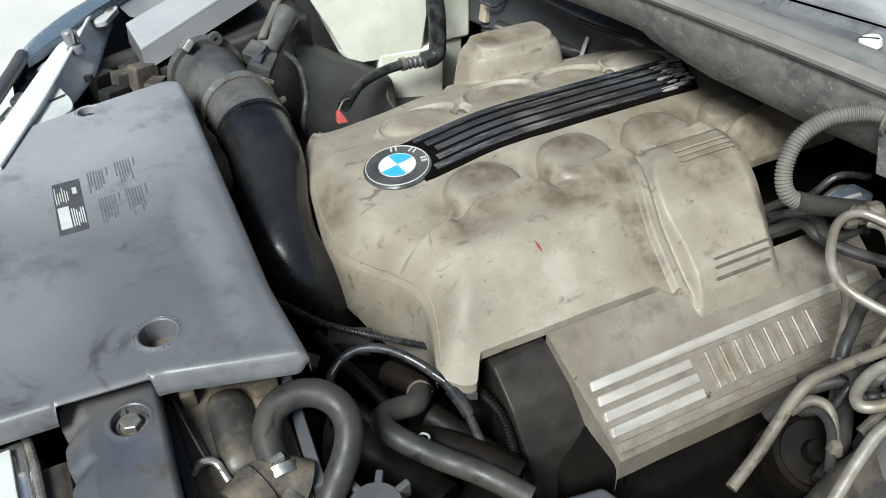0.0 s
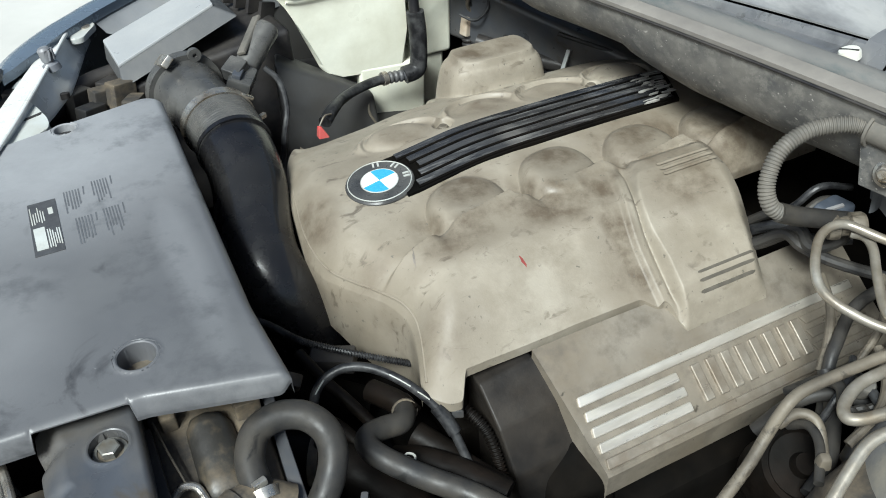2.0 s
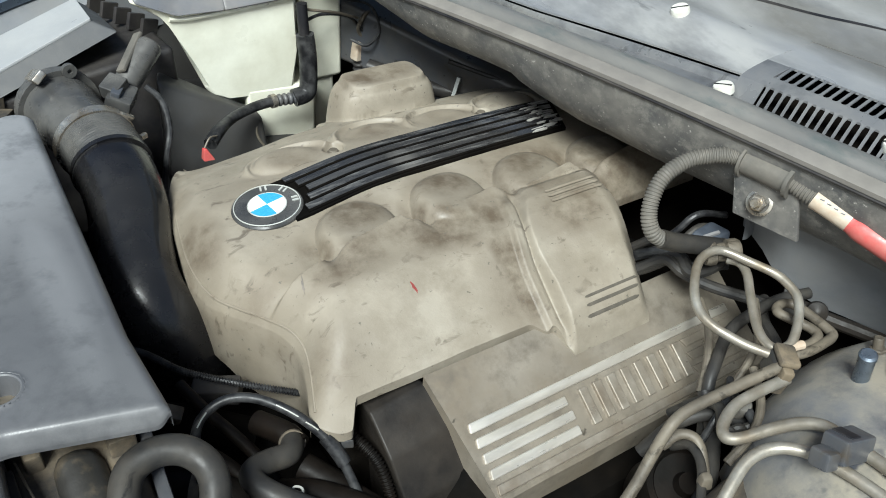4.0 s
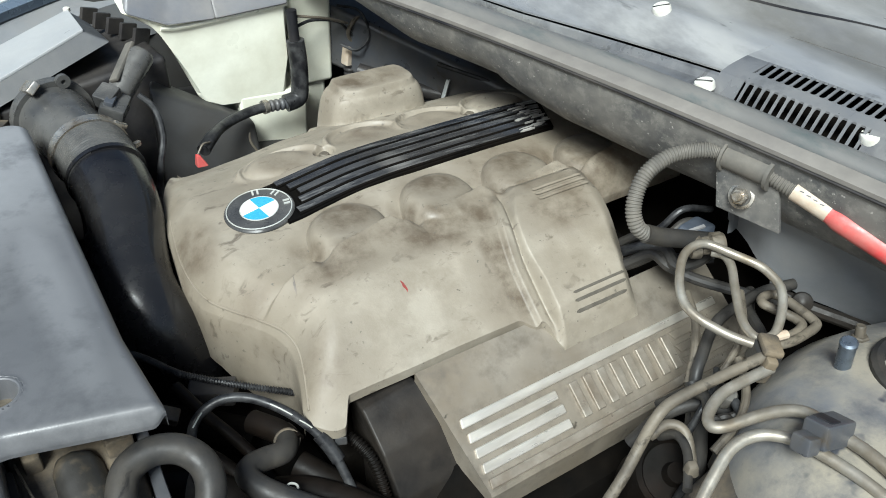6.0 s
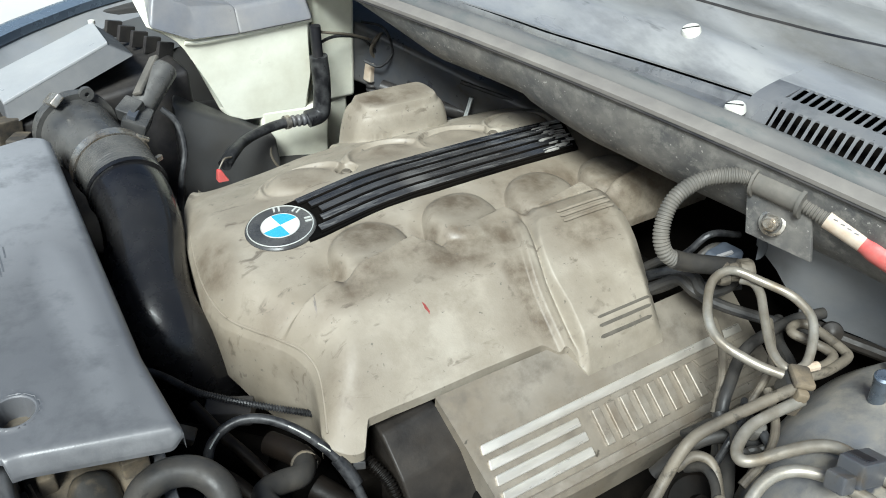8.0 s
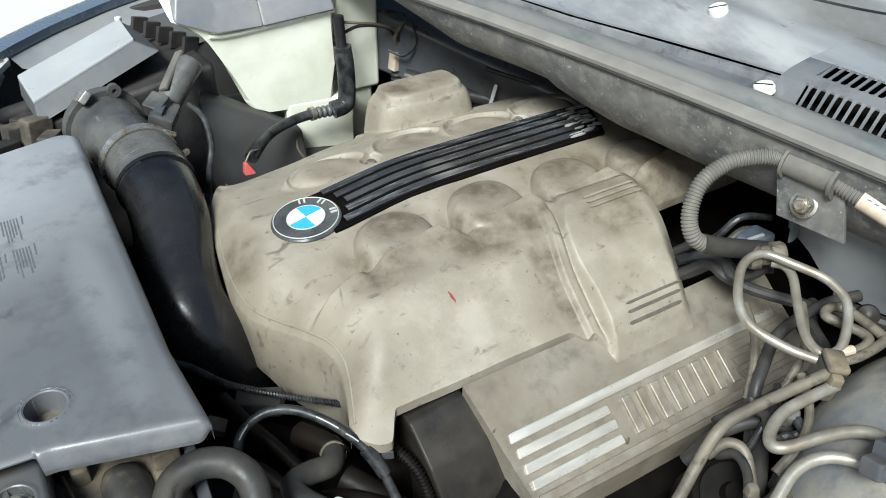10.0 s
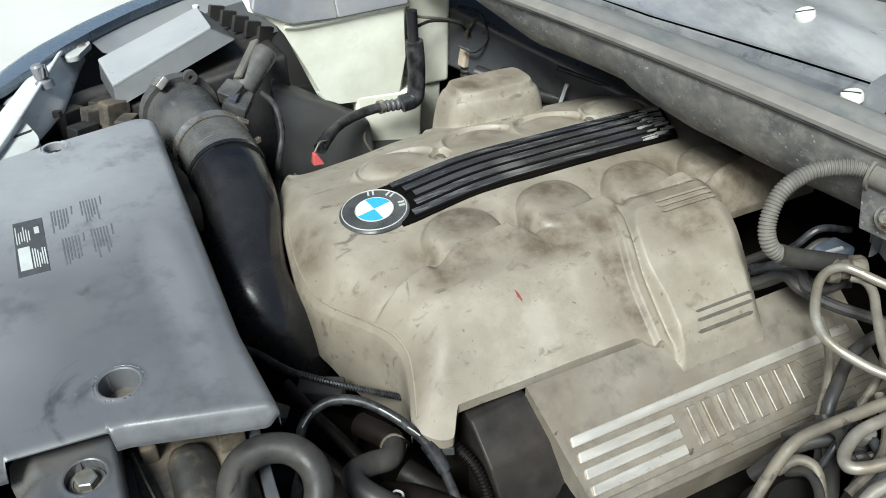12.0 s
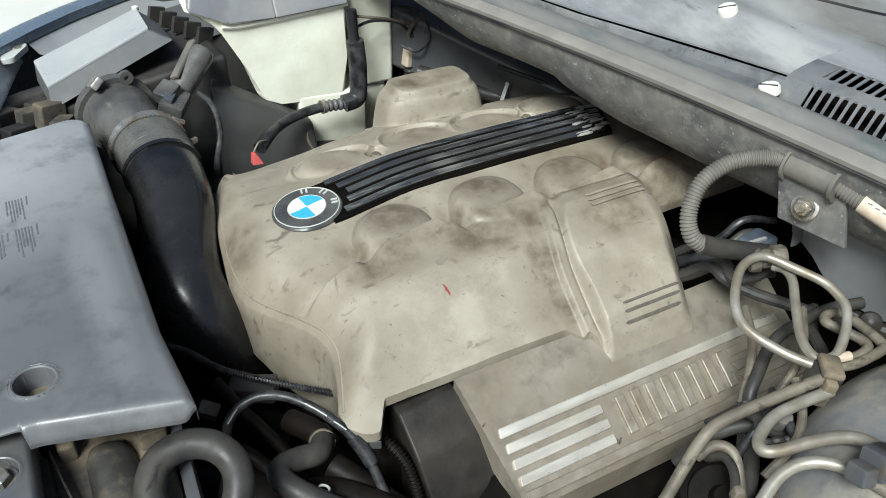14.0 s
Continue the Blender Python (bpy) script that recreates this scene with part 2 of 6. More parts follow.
GRIME = mat("grimy_grey_brown_plastic", (0.030, 0.028, 0.024), 0.48, var=0.3, scale=22, grime=(0.018, 0.017, 0.016), amount=0.35, gscale=14, film=(0.085, 0.066, 0.042), film_amount=0.05, fscale=26, bump=0.25)
# almost no albedo: the shade deep in bay and gaps is put into it
DARK = mat("near_black_shade", (0.003, 0.0028, 0.0026), 0.9, var=0.4, scale=20, grime=(0.008, 0.0065, 0.005), amount=0.2, gscale=10, spec=0.03)
# brown parts low in the bay, their colour darkened to imitate shade
BROWN = mat("shade_darkened_brown_metal", (0.009, 0.006, 0.0042), 0.55, metal=0.0, spec=0.12, var=0.5, scale=30, grime=(0.004, 0.0036, 0.003), amount=0.4, gscale=12)
PAINT = mat("blue_grey_car_paint", (0.12, 0.15, 0.19), 0.24, metal=0.3, var=0.06, scale=20, bump=0.02)
PRIMER = mat("grey_inner_body_paint", (0.045, 0.045, 0.045), 0.5, var=0.15, scale=12, grime=(0.035, 0.032, 0.028), amount=0.3)
CHROME = mat("bright_headlamp_reflector", (0.8, 0.8, 0.78), 0.15, metal=0.9, var=0.08, scale=20)
SILVER = mat("silver_painted_rail", (0.60, 0.61, 0.60), 0.3, metal=0.1, var=0.07, scale=16, grime=(0.5, 0.48, 0.43), amount=0.2, gscale=14)
PALEBRK = mat("pale_grey_bracket", (0.42, 0.44, 0.43), 0.45, var=0.1, scale=20, grime=(0.3, 0.29, 0.25), amount=0.25)
WHITE = mat("white_print", (0.72, 0.72, 0.70), 0.5, var=0.08, scale=60)
BLUE = mat("bright_blue_enamel", (0.05, 0.27, 0.44), 0.25, var=0.06, scale=60)
PRINT = mat("dark_grey_print", (0.085, 0.087, 0.093), 0.5, var=0.25, scale=120)
LABEL = mat("black_foil_label", (0.05, 0.05, 0.052), 0.45, var=0.2, scale=80)
RED = mat("faded_red_rubber", (0.40, 0.028, 0.03), 0.5, var=0.2, scale=50, grime=(0.36, 0.13, 0.11), amount=0.25, gscale=30)
PAPER = mat("yellowed_paper_label", (0.40, 0.35, 0.28), 0.6, var=0.15, scale=70, grime=(0.35, 0.25, 0.17), amount=0.3, gscale=40)
TAG = mat("blue_grey_tag", (0.036, 0.043, 0.056), 0.5, var=0.2, scale=60)
SCREWM = mat("pale_plastic_screw", (0.54, 0.54, 0.50), 0.4, var=0.1, scale=60, grime=(0.4, 0.37, 0.3), amount=0.2, gscale=40)
GROUND = mat("pale_concrete", (0.46, 0.45, 0.42), 0.85, var=0.12, scale=2.2, grime=(0.38, 0.37, 0.345), amount=0.3, gscale=0.7, bscale=60)
GLASS = mat("dark_windscreen_glass", (0.03, 0.035, 0.04), 0.08, var=0.1, scale=4, bump=0.0)
MARK = mat("dull_red_paint", (0.20, 0.035, 0.03), 0.6, var=0.2, scale=90)
# the filter housing's plastic again, without the top's painted sheen
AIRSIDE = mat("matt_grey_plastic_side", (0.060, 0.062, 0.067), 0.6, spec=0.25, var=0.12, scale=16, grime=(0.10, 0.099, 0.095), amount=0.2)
LIPRUB = mat("dusty_rubber_lip", (0.072, 0.072, 0.073), 0.45, var=0.15, scale=14, grime=(0.13, 0.125, 0.115), amount=0.30, gscale=9, film=(0.045, 0.06, 0.061), film_amount=0.08, fscale=30, stretch=(1, 0.4, 1))

# ---- mesh helpers ----
V = Vector


def mesh_object(name, me, material, parent=None, label="", smooth=35):
    me.materials.append(material)
    ob = new(name, me)
    if smooth:
        me.shade_smooth()
        me.set_sharp_from_angle(angle=radians(smooth))
    if parent is not None:
        ob.parent = parent
        ob.matrix_parent_inverse = world_of(parent).inverted()
    if label:
        tagged(ob, label)
    return ob


def world_of(ob):
    if ob.parent is None:
        return ob.matrix_basis.copy()
    return world_of(ob.parent) @ ob.matrix_parent_inverse @ ob.matrix_basis


def part(name, bm, material, parent=None, label="", smooth=35):
    """One mesh object from a bmesh, under a thing or a part."""
    bmesh.ops.recalc_face_normals(bm, faces=bm.faces)
    me = bpy.data.meshes.new(name)
    bm.to_mesh(me)
    bm.free()
    ob = mesh_object(name, me, material, parent, label, smooth)
    if smooth:
        flat_first = ob.modifiers.new("face_weighted", "WEIGHTED_NORMAL")
        flat_first.keep_sharp, flat_first.weight = True, 80
    return ob


def thing(name, base, label, category, group="", kind=""):
    """An empty at the base of a thing, to hold its parts."""
    ob = new(name)
    ob.empty_display_size = 0.02
    ob.matrix_basis = Matrix.Translation(base)
    return tagged(ob, label, category, group, kind)


def spline(pts, per=8):
    """Points along a smooth curve through pts."""
    P = [V(p) for p in pts]
    P = [P[0] * 2 - P[1]] + P + [P[-1] * 2 - P[-2]]
    out = []
    for i in range(1, len(P) - 2):
        a, b, c, d = P[i - 1], P[i], P[i + 1], P[i + 2]
        for k in range(per):
            t = k / per
            out.append(0.5 * ((2 * b) + (c - a) * t + (2 * a - 5 * b + 4 * c - d) * t * t + (3 * b - a - 3 * c + d) * t ** 3))
    out.append(P[-2].copy())
    return out


def tube(pts, r, seg=14, per=8, rib=0.0, pitch=0.005, bm=None, flat=1.0):
    """A round bar swept along a smooth curve; rib and pitch corrugate it. r: a number or a function of 0 to 1."""
    bm = bm or bmesh.new()
    line = spline(pts, per)
    if rib:
        length = sum((b - a).length for a, b in zip(line, line[1:]))
        n = max(8, int(length / pitch * 4))
        acc, cum = [0.0], 0.0
        for a, b in zip(line, line[1:]):
            cum += (b - a).length
            acc.append(cum)
        dense, j = [], 0
        for i in range(n + 1):
            s = cum * i / n
            while j < len(acc) - 2 and acc[j + 1] < s:
                j += 1
            f = (s - acc[j]) / max(1e-9, acc[j + 1] - acc[j])
            dense.append(line[j].lerp(line[j + 1], f))
        line = dense
    rings, up = [], None
    for i, p in enumerate(line):
        d = (line[min(i + 1, len(line) - 1)] - line[max(i - 1, 0)]).normalized()
        if up is None:
            up = d.orthogonal().normalized()
        up = (up - d * up.dot(d)).normalized()
        side = d.cross(up)
        u = i / (len(line) - 1)
        rad = r(u) if callable(r) else r
        if rib:
            rad += rib * (0.5 if i % 4 in (0, 1) else -0.5)
        rings.append([bm.verts.new(p + (up * math.cos(a) + side * math.sin(a) * flat) * rad) for a in (2 * math.pi * k / seg for k in range(seg))])
    for a, b in zip(rings, rings[1:]):
        for k in range(seg):
            bm.faces.new((a[k], a[(k + 1) % seg], b[(k + 1) % seg], b[k]))
    bm.faces.new(rings[0][::-1])
    bm.faces.new(rings[-1])
    return bm


def frame_of(axis):
    z = V(axis).normalized()
    x = z.orthogonal().normalized()
    return x, z.cross(x), z


def lathe(base, axis, profile, seg=28, bm=None):
    """A turned shape: profile of (radius, height) along axis from base."""
    bm = bm or bmesh.new()
    x, y, z = frame_of(axis)
    rings = []
    for r, h in profile:
        if r < 1e-6:
            rings.append([bm.verts.new(V(base) + z * h)])
        else:
            rings.append([bm.verts.new(V(base) + z * h + (x * math.cos(a) + y * math.sin(a)) * r) for a in (2 * math.pi * k / seg for k in range(seg))])
    for a, b in zip(rings, rings[1:]):
        for k in range(seg):
            n = (k + 1) % seg
            q = [a[k % len(a)], a[n % len(a)], b[n % len(b)], b[k % len(b)]]
            q = [v for i, v in enumerate(q) if v not in q[:i]]
            if len(q) > 2:
                bm.faces.new(q)
    return bm


def hexhead(base, axis, r, h, bm=None):
    bm = lathe(base, axis, [(r * 1.55, 0), (r * 1.55, h * 0.18), (r * 1.2, h * 0.25)], 24, bm)
    x, y, z = frame_of(axis)
    lo, hi, top = [], [], []
    for k in range(6):
        a = math.pi / 3 * k
        d = x * math.cos(a) + y * math.sin(a)
        lo.append(bm.verts.new(V(base) + d * r + z * h * 0.2))
        hi.append(bm.verts.new(V(base) + d * r + z * h * 0.9))
        top.append(bm.verts.new(V(base) + d * r * 0.86 + z * h))
    for k in range(6):
        n = (k + 1) % 6
        bm.faces.new((lo[k], lo[n], hi[n], hi[k]))
        bm.faces.new((hi[k], hi[n], top[n], top[k]))
    bm.faces.new(top)
    return bm


def block(corners, bevel=0.003, seg=2, bm=None):
    """A six-sided solid from eight corners: four below, then the four above them in the same order."""
    own = bmesh.new()
    v = [own.verts.new(c) for c in corners]
    for q in ((3, 2, 1, 0), (4, 5, 6, 7), (0, 1, 5, 4), (1, 2, 6, 5), (2, 3, 7, 6), (3, 0, 4, 7)):
        own.faces.new([v[i] for i in q])
    if bevel:
        bmesh.ops.bevel(own, geom=own.edges[:], offset=bevel, segments=seg, profile=0.5, affect="EDGES")
    return merge(own, bm)


def merge(own, bm):
    if bm is None:
        return own
    me = bpy.data.meshes.new("join")
    own.to_mesh(me)
    own.free()
    bm.from_mesh(me)
    bpy.data.meshes.remove(me)
    return bm


def box(lo, hi, bevel=0.003, seg=2, bm=None, m=None):
    (a, b, c), (d, e, f) = lo, hi
    cs = [V(p) for p in ((a, b, c), (d, b, c), (d, e, c), (a, e, c), (a, b, f), (d, b, f), (d, e, f), (a, e, f))]
    if m is not None:
        cs = [m @ p for p in cs]
    return block(cs, bevel, seg, bm)


def slab(outline, z0, z1, bevel=0.004, seg=2, bm=None, m=None):
    """A plate of any plan outline between two heights, its edges rounded."""
    own = bmesh.new()
    lo = [own.verts.new((x, y, z0)) for x, y in outline]
    hi = [own.verts.new((x, y, z1)) for x, y in outline]
    own.faces.new(lo[::-1])
    own.faces.new(hi)
    n = len(lo)
    for k in range(n):
        own.faces.new((lo[k], lo[(k + 1) % n], hi[(k + 1) % n], hi[k]))
    if bevel:
        top = [e for e in own.edges if all(abs(v.co.z - z1) < 1e-6 for v in e.verts)]
        bmesh.ops.bevel(own, geom=top, offset=bevel, segments=seg, profile=0.5, affect="EDGES")
    if m is not None:
        bmesh.ops.transform(own, matrix=m, verts=own.verts)
    return merge(own, bm)


def rounded(outline, r, n=5):
    """The outline with its corners rounded by about r."""
    out = []
    for i, p in enumerate(outline):
        a, p, b = V(outline[i - 1]), V(p), V(outline[(i + 1) % len(outline)])
        s = p + (a - p).normalized() * min(r, (a - p).length * 0.45)
        e = p + (b - p).normalized() * min(r, (b - p).length * 0.45)
        for k in range(n + 1):
            t = k / n
            q = s * (1 - t) ** 2 + p * 2 * t * (1 - t) + e * t * t
            out.append((q.x, q.y))
    return out


def sheet(name, X, Y, Z, material, parent=None, label="", skirt=None, smooth=40):
    """A shaped skin over a grid of X, Y, Z arrays. skirt: how far each border goes down: (first row, last row, first column, last column)."""
    nu, nv = X.shape
    verts = np.stack([X, Y, Z], -1).reshape(-1, 3).tolist()
    idx = np.arange(nu * nv).reshape(nu, nv)
    faces = np.stack([idx[:-1, :-1], idx[1:, :-1], idx[1:, 1:], idx[:-1, 1:]], -1).reshape(-1, 4).tolist()
    if skirt:
        for border, low in zip((idx[0], idx[-1][::-1], idx[:, 0][::-1], idx[:, -1]), skirt):
            if low is None:
                continue
            ring, n = list(border), len(border)
            for s in range(1, 5):
                f = s / 4
                nxt = []
                for k, i in enumerate(ring):
                    x, y, z = verts[border[k]]
                    zz = low(x, y) if callable(low) else z - low
                    verts.append([x, y, z + (zz - z) * f])
                    nxt.append(len(verts) - 1)
                for k in range(n - 1):
                    faces.append([ring[k], ring[k + 1], nxt[k + 1], nxt[k]])
                ring = nxt
    me = bpy.data.meshes.new(name)
    me.from_pydata(verts, [], faces)
    me.update()
    return mesh_object(name, me, material, parent, label, smooth)


def sstep(a, b, x):
    t = np.clip((np.asarray(x, float) - a) / (b - a), 0, 1)
    return t * t * (3 - 2 * t)


def smax(a, b, k):
    h = np.clip(0.5 + 0.5 * (a - b) / k, 0, 1)
    return b * (1 - h) + a * h + k * h * (1 - h)


def smin(a, b, k):
    return -smax(-a, -b, k)


def ripple(X, Y, s, amp, seed=0.0):
    f = np.vectorize(lambda x, y: noise.noise((x * s + seed, y * s - seed, seed)))
    return amp * f(X, Y)

# ---- setting ----
g = bmesh.new()
for q in (((-300, -300), (300, -300), (300, 300), (-300, 300)),):
    g.faces.new([g.verts.new((x, y, 0)) for x, y in q])
tagged(part("ground", g, GROUND, smooth=0), "pale dusty concrete ground beyond the car", "ground", kind="structure")

bay = thing("engine_bay", (0.3, 0.65, 0.3), "grimy inner body of an engine bay, coloured near black for deep shade", "engine bay", kind="structure")
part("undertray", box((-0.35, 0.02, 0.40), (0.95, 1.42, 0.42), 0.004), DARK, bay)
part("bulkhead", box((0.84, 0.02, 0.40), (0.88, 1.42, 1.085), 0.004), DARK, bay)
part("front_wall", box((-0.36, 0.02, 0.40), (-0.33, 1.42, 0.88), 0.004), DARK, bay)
part("inner_wing", box((-0.35, 0.0, 0.40), (0.95, 0.03, 0.86), 0.004), PRIMER, bay, "grey painted inner wing")
part("inner_wing", box((0.22, 1.38, 0.40), (0.95, 1.42, 0.98), 0.004), PRIMER, bay, "grey painted inner wing")

# ---- engine cover ----
cover = thing("engine_cover", (0.5, 0.68, 0.84), "dusty beige plastic engine cover with moulded runner shapes and smudges", "engine cover")


FY = np.linspace(0.38, 0.96, 300)
FX = np.interp(FY, (0.42, 0.45, 0.48, 0.51, 0.545, 0.575, 0.61, 0.655, 0.70, 0.78, 0.86, 0.89, 0.912),
               (0.214, 0.222, 0.233, 0.245, 0.254, 0.247, 0.225, 0.204, 0.199, 0.212, 0.235, 0.25, 0.275))
KER = np.exp(-np.linspace(-2, 2, 25) ** 2)
FX = np.convolve(np.pad(FX, 12, mode="edge"), KER / KER.sum(), "valid")


def front_x(y):
    return np.interp(y, FY, FX)


def near_y(x):
    y = 0.446 + 0.020 * sstep(0.272, 0.282, x)
    y = y - 0.012 * sstep(0.48, 0.505, x) - 0.03 * sstep(0.506, 0.53, x)
    return y + 0.142 * sstep(0.627, 0.655, x)


def oval(x, y, cx, cy, a, b, turn):
    c, s = math.cos(radians(turn)), math.sin(radians(turn))
    u, v = (x - cx) * c + (y - cy) * s, -(x - cx) * s + (y - cy) * c
    return np.sqrt((u / a) ** 2 + (v / b) ** 2)


RX = np.linspace(0.10, 0.95, 400)
RZ = np.interp(RX, (0.18, 0.28, 0.336, 0.375, 0.414, 0.453, 0.494, 0.58, 0.67, 0.71, 0.84), (0.936, 0.9455, 0.9495, 0.9545, 0.9590, 0.9600, 0.9588, 0.956, 0.952, 0.9495, 0.934))
RK = np.exp(-np.linspace(-2, 2, 41) ** 2)
RZ = np.convolve(np.pad(RZ, 20, mode="edge"), RK / RK.sum(), "valid")


def ridge_z(x):
    """Arched spine of the cover, under the centre strip."""
    return np.interp(x, RX, RZ)


def cover_z(x, y):
    x, y = np.asarray(x, float), np.asarray(y, float)
    mid = 0.715 + 0.06 * (x - 0.34)
    ridge = ridge_z(x)
    away = np.clip(np.abs(y - mid) - 0.040, 0, 1)
    fall = 0.7 + 4.6 * sstep(0.28, 0.37, x)
    z = ridge - 0.6 * np.clip(np.abs(y - mid), 0, 0.040) ** 2 - np.where(y < mid, 0.06 * away + fall * away ** 2, 0.09 * away + 1.3 * away ** 2)
    # the side block: a dusty top that slopes to a steeper flank, with a scalloped far edge
    top = 0.9598 - 0.185 * (0.60 - y) - 0.017 * (1 - sstep(0.225, 0.335, x))
    side_block = smin(top, 0.8935 + 0.80 * (y - 0.466), 0.014)
    u = np.mod(x - 0.3200, 0.1165)
    scallop = 0.5975 + 0.19 * u - 3.4 * np.clip(u - 0.088, 0, 1) ** 1.4
    scallop = np.where(x < 0.3200, 0.5975 + 0.16 * (x - 0.3200), scallop)
    inside = scallop - y
    nose = 0.0105 * np.exp(-(np.where(u > 0.058, u - 0.1165, u) / 0.013) ** 2) * np.exp(-np.clip(inside, 0, 1) / 0.012) * sstep(0.30, 0.316, x)
    side_block = side_block - nose + 0.0025 * np.exp(-(inside / 0.010) ** 2) * sstep(0.30, 0.34, x) - 2.6 * np.clip(-inside, 0, 1)
    # moulded runner shapes: steep towards the front, falling gently to the rear
    for k in range(4):
        u = x - 0.3200 - 0.1165 * k
        v = y - 0.632 - 0.20 * (u - 0.05)
        r = (np.abs((u - 0.050) / 0.051) ** 2.3 + np.abs(v / 0.050) ** 2.3) ** (1 / 2.3)
        dome = float(ridge_z(0.37 + 0.1165 * k)) + 0.0095 - 0.10 * np.clip(u - 0.010, 0, 1) - 0.003 * np.clip(r, 0, 3) ** 2 - 0.018 * np.clip(r, 0, 3) ** 9
        z = smax(z, dome, 0.0012)
    z = np.where(y < 0.56, side_block, smax(z, side_block, 0.0012))
    ring = np.zeros_like(x)
    for cx, cy in ((0.366, 0.798), (0.484, 0.802), (0.585, 0.798), (0.694, 0.802)):
        r = oval(x, y, cx, cy, 0.048, 0.034, -4)
        z = smax(z, 0.9525 - 0.014 * np.clip(r, 0, 3) ** 6, 0.0025)
        ring = np.maximum(ring, 0.0065 * np.exp(-((r - 1.10) / 0.10) ** 2) * sstep(cy - 0.016, cy + 0.016, y))
    z = z + ring
    # bolt wells
    for cx, cy in ((0.423, 0.618), (0.660, 0.616), (0.420, 0.790), (0.642, 0.790)):
        d = np.hypot(x - cx, y - cy)
        z = z + (np.minimum(z, 0.9445) - z) * (1 - sstep(0.009, 0.015, d))
    # raised box on the far side
    r = (np.abs((x - 0.556) / 0.078) ** 4 + np.abs((y - 0.907) / 0.043) ** 4) ** 0.25
    z = smax(z, 0.968 - 0.06 * np.clip(r, 0, 2) ** 12, 0.004) + 0.0075 * (1 - sstep(0.70, 0.78, r))
    # big near box over the side, with a flange along its front
    prof = np.interp(y, (0.40, 0.424, 0.430, 0.438, 0.450, 0.475, 0.52, 0.550, 0.572, 0.590, 0.602, 0.612, 0.66),
                     (0.835, 0.850, 0.868, 0.887, 0.905, 0.926, 0.950, 0.9625, 0.9665, 0.9650, 0.958, 0.945, 0.86))
    left = 0.513 + 0.028 * sstep(0.50, 0.61, y)
    mask = sstep(left - 0.003, left + 0.007 + 0.020 * sstep(0.545, 0.60, y), x) * (1 - sstep(0.612 + 0.026 * sstep(0.43, 0.56, y), 0.634 + 0.036 * sstep(0.43, 0.56, y), x))
    z = np.where(y < 0.645, z * (1 - mask) + np.maximum(prof, np.where(y > 0.6, z, 0)) * mask, z)
    flange = sstep(left - 0.019, left - 0.012, x) * (1 - sstep(left - 0.003, left + 0.002, x)) * sstep(0.435, 0.45, y) * (1 - sstep(0.57, 0.60, y))
    z = z + 0.0075 * flange - 0.0035 * np.exp(-((x - left) / 0.0034) ** 2) * sstep(0.44, 0.46, y) * (1 - sstep(0.585, 0.605, y))
    # edges roll over
    d = np.clip(x - front_x(y), 0, 1)
    brink = np.interp(y, (0.42, 0.468, 0.506, 0.520, 0.548, 0.574, 0.600, 0.626, 0.660, 0.70, 0.80, 0.92), (0.860, 0.879, 0.884, 0.888, 0.893, 0.897, 0.898, 0.893, 0.888, 0.890, 0.905, 0.91))
    z = brink + (z - brink) * (1 - (1 - np.clip(d / 0.048, 0, 1)) ** 2.3)
    d = np.clip(y - near_y(x), 0, 1)
    z = z - 0.03 * np.clip(1 - d / 0.035, 0, 1) ** 2 * sstep(0.652, 0.68, x)
    d = np.clip(0.912 - y, 0, 1)
    z = z - 0.02 * np.clip(1 - d / 0.02, 0, 1) ** 2 * (1 - sstep(0.45, 0.47, x) * (1 - sstep(0.62, 0.64, x)))
    return z


nu, nv = 560, 430
U, W = np.meshgrid(np.linspace(0, 1, nu), np.linspace(0, 1, nv), indexing="ij")
Xr = 0.235 + U * 0.59
lip = near_y(Xr) + 0.024 * np.clip(1 - U * 0.59 / 0.036, 0, 1) ** 2
Yv = lip + (0.93 - lip) * W
fx = front_x(Yv)
Xv = fx + U * (0.825 - fx)
Zv = cover_z(Xv, Yv) + ripple(Xv, Yv, 11, 0.0016) + ripple(Xv, Yv, 34, 0.0006, 4.0)


def front_bottom(x, y):
    return float(np.interp(y, (0.43, 0.456, 0.48, 0.505, 0.53, 0.564, 0.592, 0.617, 0.641, 0.671, 0.72, 0.93), (0.864, 0.864, 0.856, 0.836, 0.809, 0.793, 0.794, 0.803, 0.817, 0.826, 0.833, 0.84)))


sheet("shell", Xv, Yv, Zv, COVER, cover, skirt=(front_bottom, None, 0.011, 0.06))


def cover_skin(x, y):
    return float(cover_z(x, y)) + 0.0016 * noise.noise((x * 11, y * 11, 0.0)) + 0.0006 * noise.noise((x * 34 + 4, y * 34 - 4, 4.0))


def lay(outline, lift=0.0012, bm=None, zf=cover_skin, n=1):
    """A thin patch that follows a surface."""
    bm = bm or bmesh.new()
    c = (sum(p[0] for p in outline) / len(outline), sum(p[1] for p in outline) / len(outline))
    mid = bm.verts.new((*c, float(zf(*c)) + lift))
    ring = [bm.verts.new((x, y, float(zf(x, y)) + lift)) for x, y in outline]
    low = [bm.verts.new((x, y, float(zf(x, y)) - 0.001)) for x, y in outline]
    for k in range(len(ring)):
        j = (k + 1) % len(ring)
        bm.faces.new((mid, ring[k], ring[j]))
        bm.faces.new((ring[k], low[k], low[j], ring[j]))
    return bm


